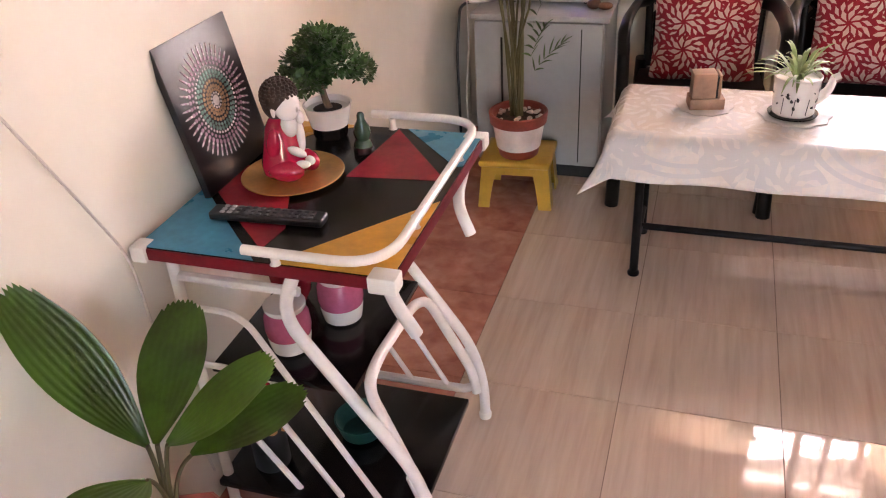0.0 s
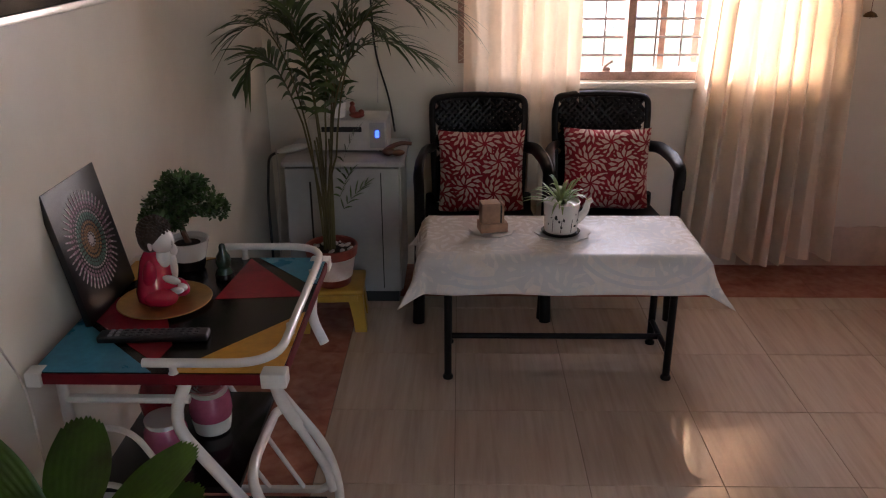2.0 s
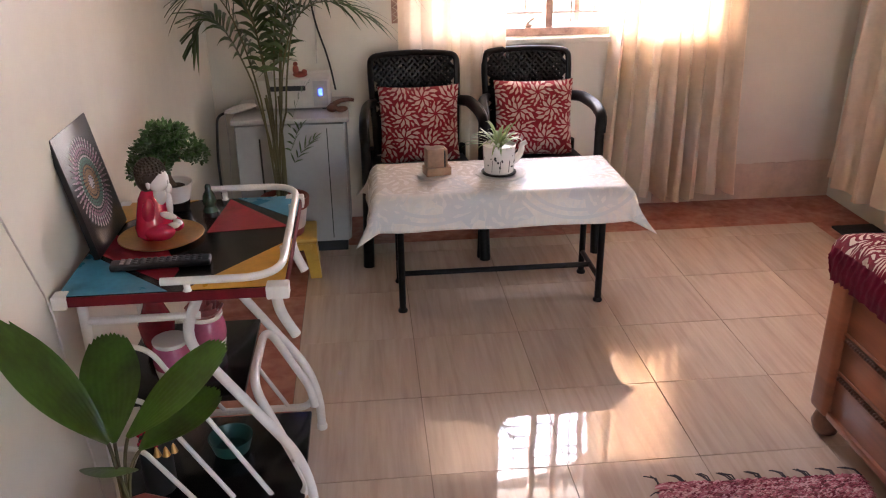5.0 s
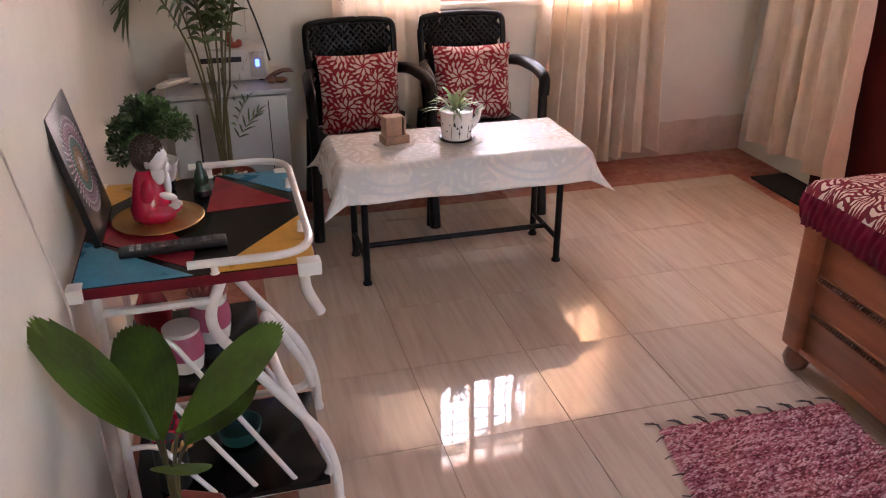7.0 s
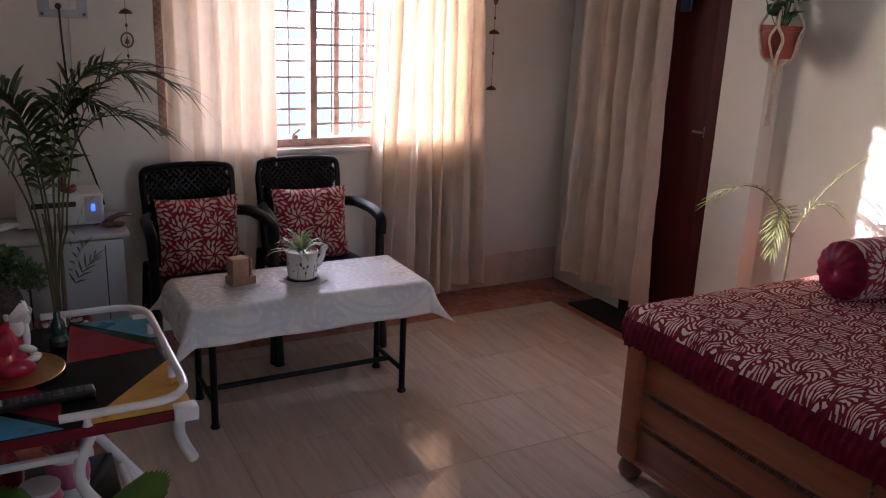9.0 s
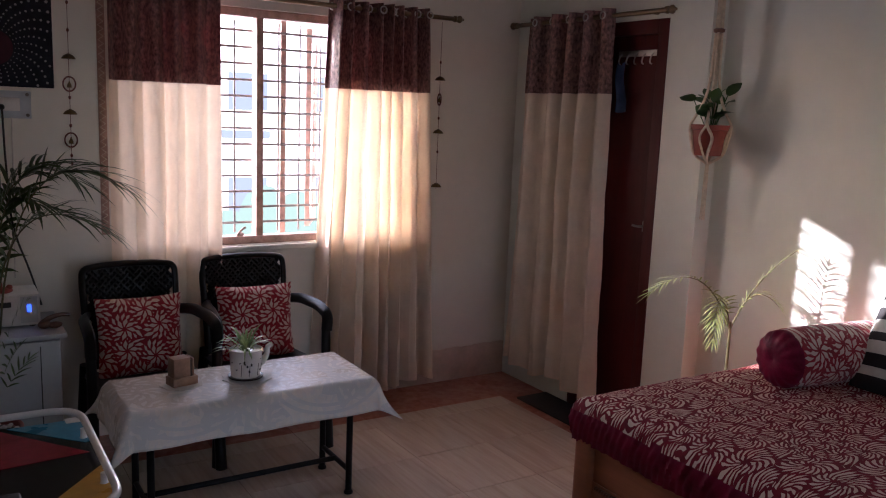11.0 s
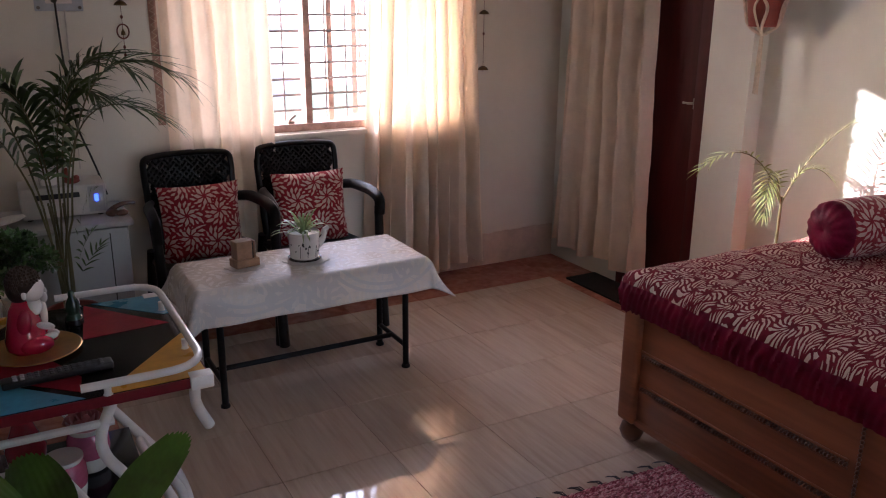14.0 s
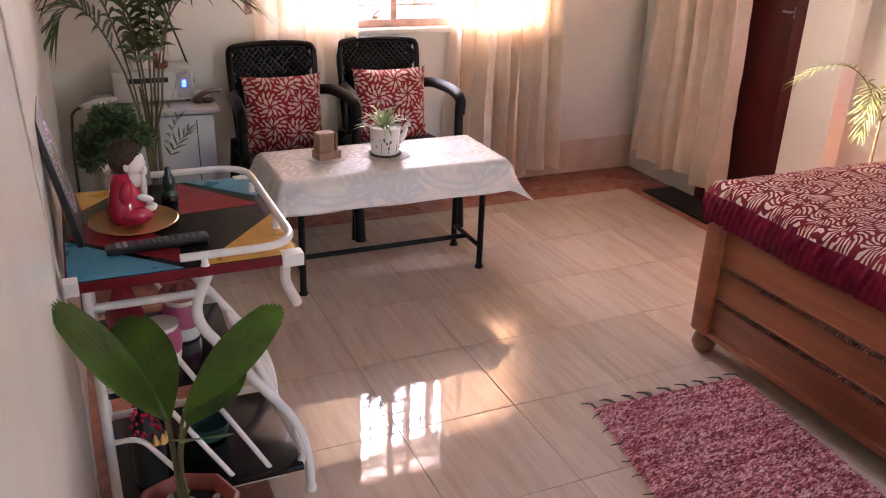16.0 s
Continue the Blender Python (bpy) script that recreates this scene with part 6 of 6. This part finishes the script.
# ---- television ----
tv = thing("television", (XL, 1.45, 1.445), label="flat black television on a wall bracket", category="television")
part("bracket", block(0.001, 0.055, 0.45, 0.80, 0.2, 0.5, 0.004), M_BLACK_METAL, tv)
part("housing", block(0.05, 0.103, 0.004, 1.266, 0.004, 0.72, 0.008), M_BLACK_PLASTIC, tv)
part("bezel", block(0.100, 0.109, 0.0, 1.27, 0.0, 0.016, 0.002), M_STEEL, tv, "silver lower bezel")
part("screen", block(0.102, 0.107, 0.003, 1.267, 0.017, 0.717, 0.001), M_BLACK_LAM, tv, "glossy dark screen")

# ---- hanging planter ----
HP = Vector((3.265, 2.82, 1.49))
hang = thing("hanging_planter", HP, label="red pot of pothos in a cream macrame hanger", category="hanging planter")
part("pot", turned([(0.058, 0), (0.062, 0.004), (0.078, 0.115), (0.085, 0.118), (0.087, 0.138), (0.081, 0.139), (0.077, 0.12)], 28), M_TERRA, hang)
part("soil", turned([(0, 0.124), (0.077, 0.12)], 20), M_SOIL, hang)
for k in range(4):
    a = k * math.pi / 2 + 0.5
    c, s = math.cos(a), math.sin(a)
    part("cord", pipe(rounded([(0.004 * c, 0.004 * s, 1.05), (0.012 * c, 0.012 * s, 0.56), (0.018 * c, 0.018 * s, 0.32), (0.045 * c, 0.045 * s, 0.22), (0.094 * c, 0.094 * s, 0.135), (0.085 * math.cos(a + 0.4), 0.085 * math.sin(a + 0.4), 0.085), (0.066 * math.cos(a + 0.1), 0.066 * math.sin(a + 0.1), 0.0), (0.006 * c, 0.006 * s, -0.035)], 0.05, 4), 0.0072, 6), M_MACRAME, hang)
    part("cord", pipe(rounded([(0.094 * c, 0.094 * s, 0.135), (0.085 * math.cos(a - 0.4), 0.085 * math.sin(a - 0.4), 0.085), (0.066 * math.cos(a - 0.1), 0.066 * math.sin(a - 0.1), 0.0), (0.006 * c, 0.006 * s, -0.033)], 0.03, 4), 0.0055, 6), M_MACRAME, hang)
part("wooden_bead", turned([(0.010, -0.012), (0.024, -0.007), (0.025, 0.007), (0.010, 0.012)], 16, at=(0, 0, 0.555)), M_WOOD_DARK, hang)
bm = bmesh.new()
for k in range(14):
    a = rng.uniform(0, 6.28)
    r = rng.uniform(0.0, 0.012)
    tube(bm, [(0.004 * math.cos(a), 0.004 * math.sin(a), -0.03), (r * math.cos(a), r * math.sin(a), -0.14), (r * 1.2 * math.cos(a), r * 1.2 * math.sin(a), -0.25 - rng.uniform(0, 0.05))], 0.0042, 5, r1=0.003)
part("tassel", bm, M_MACRAME, hang, "cream cotton tassel")
part("hook", pipe(rounded([(0.0, 0.0, 1.05), (0.02, 0, 1.09), (0.04, 0, 1.08)], 0.02), 0.004, 6), M_STEEL, hang)
bm = bmesh.new()
for k in range(20):
    a, e = rng.uniform(0, 6.28), rng.uniform(1.05, 1.5)
    d = Vector((math.cos(a) * math.cos(e), math.sin(a) * math.cos(e), math.sin(e))).normalized()
    b0 = Vector((0, 0, 0.125)) + Vector((d.x, d.y, 0)) * 0.05
    p = b0 + d * rng.uniform(0.03, 0.16)
    tube(bm, [b0, p], 0.002, 4)
    leaf(bm, p, p + (Vector((math.cos(a + 0.4), math.sin(a + 0.4), rng.uniform(0.3, 2.2)))).normalized() * rng.uniform(0.075, 0.105), 0.060, (rng.gauss(0, 0.4), rng.gauss(0, 0.4), 1), droop=0.02, n=5)
part("leaves", bm, M_BROAD, hang, "heart-shaped green leaves")

# ---- outside the window ----
GZ = -3.2
tagged(part("ground", block(-120, 120, -120, 120, GZ - 0.3, GZ), M_GROUND, None, smooth=False), "dusty open ground outside", "ground", kind="structure")
# emission stands in for bright daylight on the backdrop, house and shrubs
M_GLOW = bpy.data.materials.new("backdrop_glow")
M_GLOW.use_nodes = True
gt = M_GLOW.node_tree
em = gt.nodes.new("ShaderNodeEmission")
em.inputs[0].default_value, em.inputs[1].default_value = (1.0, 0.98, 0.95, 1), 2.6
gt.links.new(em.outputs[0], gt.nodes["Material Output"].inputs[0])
tagged(part("backdrop", block(-16, 40, 34.0, 34.2, GZ, 11), M_GLOW, None, smooth=False), "pale glowing backdrop for the hazy sky behind the houses", "backdrop", kind="structure")
# house parts and shrubs glow by themselves, each at its own strength
M_GLOW_WALL, M_GLOW_BLUE, M_GLOW_GREEN = M_GLOW.copy(), M_GLOW.copy(), M_GLOW.copy()
for m_, col, st in ((M_GLOW_WALL, (1.0, 0.95, 0.92), 1.1), (M_GLOW_BLUE, (0.72, 0.82, 1.0), 0.17), (M_GLOW_GREEN, (0.62, 0.85, 0.66), 0.20)):
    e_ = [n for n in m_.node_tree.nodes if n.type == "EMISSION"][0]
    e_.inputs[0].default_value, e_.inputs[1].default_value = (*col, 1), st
hs = thing("backdrop_house", (3.0, 27.0, GZ), label="pale self-glowing backdrop house outside the window", category="backdrop", kind="structure")
part("wall", block(-1.2, 13.0, 0, 4, 0, 7.2), M_GLOW_WALL, hs, smooth=False)
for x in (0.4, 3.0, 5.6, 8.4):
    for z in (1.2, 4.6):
        part("window", block(x, x + 1.3, -0.05, 0.05, z, z + 1.2), M_GLOW_BLUE, hs, "blue-grey window, glowing faintly", smooth=False)
part("balcony", block(2.2, 6.8, -0.6, 0.0, 3.7, 3.95), M_GLOW_BLUE, hs, smooth=False)
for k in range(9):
    part("shrub", ball(bmesh.new(), (-0.8 + 1.2 * k, -1.2, 0.9 + 0.35 * math.sin(k * 2.1)), 0.9, 0.7, 1.1 + 0.3 * math.sin(k * 3.3), 14, 9), M_GLOW_GREEN, hs)

# ---- floor pieces ----
def tile_mesh(name, sx, sy, material):
    bm = bmesh.new()
    c = 0.0003
    g = 0.0012
    lo = [bm.verts.new((x, y, -0.004)) for x, y in ((g, g), (sx - g, g), (sx - g, sy - g), (g, sy - g))]
    mi = [bm.verts.new((x, y, -c)) for x, y in ((g, g), (sx - g, g), (sx - g, sy - g), (g, sy - g))]
    hi = [bm.verts.new((x, y, 0)) for x, y in ((g + c, g + c), (sx - g - c, g + c), (sx - g - c, sy - g - c), (g + c, sy - g - c))]
    for a, b in ((lo, mi), (mi, hi)):
        for k in range(4):
            bm.faces.new((a[k], a[(k + 1) % 4], b[(k + 1) % 4], b[k]))
    bm.faces.new(hi)
    me = bpy.data.meshes.new(name)
    bmesh.ops.recalc_face_normals(bm, faces=bm.faces)
    bm.to_mesh(me)
    bm.free()
    me.materials.append(material)
    return me


BXL, BXR, BYF = 0.472, 3.03, 3.985
xs = [BXL] + [0.909 + 0.413 * k for k in range(5)] + [BXR]
ys = [3.035 + 0.413 * k for k in range(-9, 3)] + [BYF]
ys = [y for y in ys if y > YB + 0.05]
ys = [YB] + ys
cache = {}


def lay(x0, x1, y0, y1, material, name):
    key = (round(x1 - x0, 4), round(y1 - y0, 4), name)
    if key not in cache:
        cache[key] = tile_mesh(name, x1 - x0, y1 - y0, material)
    ob = new(name, cache[key])
    ob.parent = floor
    ob.location = (x0, y0, rng.uniform(-0.0004, 0.0004))
    ob.rotation_euler = (rng.gauss(0, 0.0005), rng.gauss(0, 0.0005), 0)


for x0, x1 in zip(xs, xs[1:]):
    for y0, y1 in zip(ys, ys[1:]):
        lay(x0, x1, y0, y1, M_TILE, "tile")
for y0, y1 in zip(ys, ys[1:]):
    lay(XL, BXL, y0, y1, M_RED_TILE, "border_tile")
    lay(BXR, XM, y0, y1, M_RED_TILE, "border_tile")
for x0, x1 in zip([XL] + xs, xs + [XM]):
    lay(x0, x1, BYF, YW, M_RED_TILE, "border_tile")
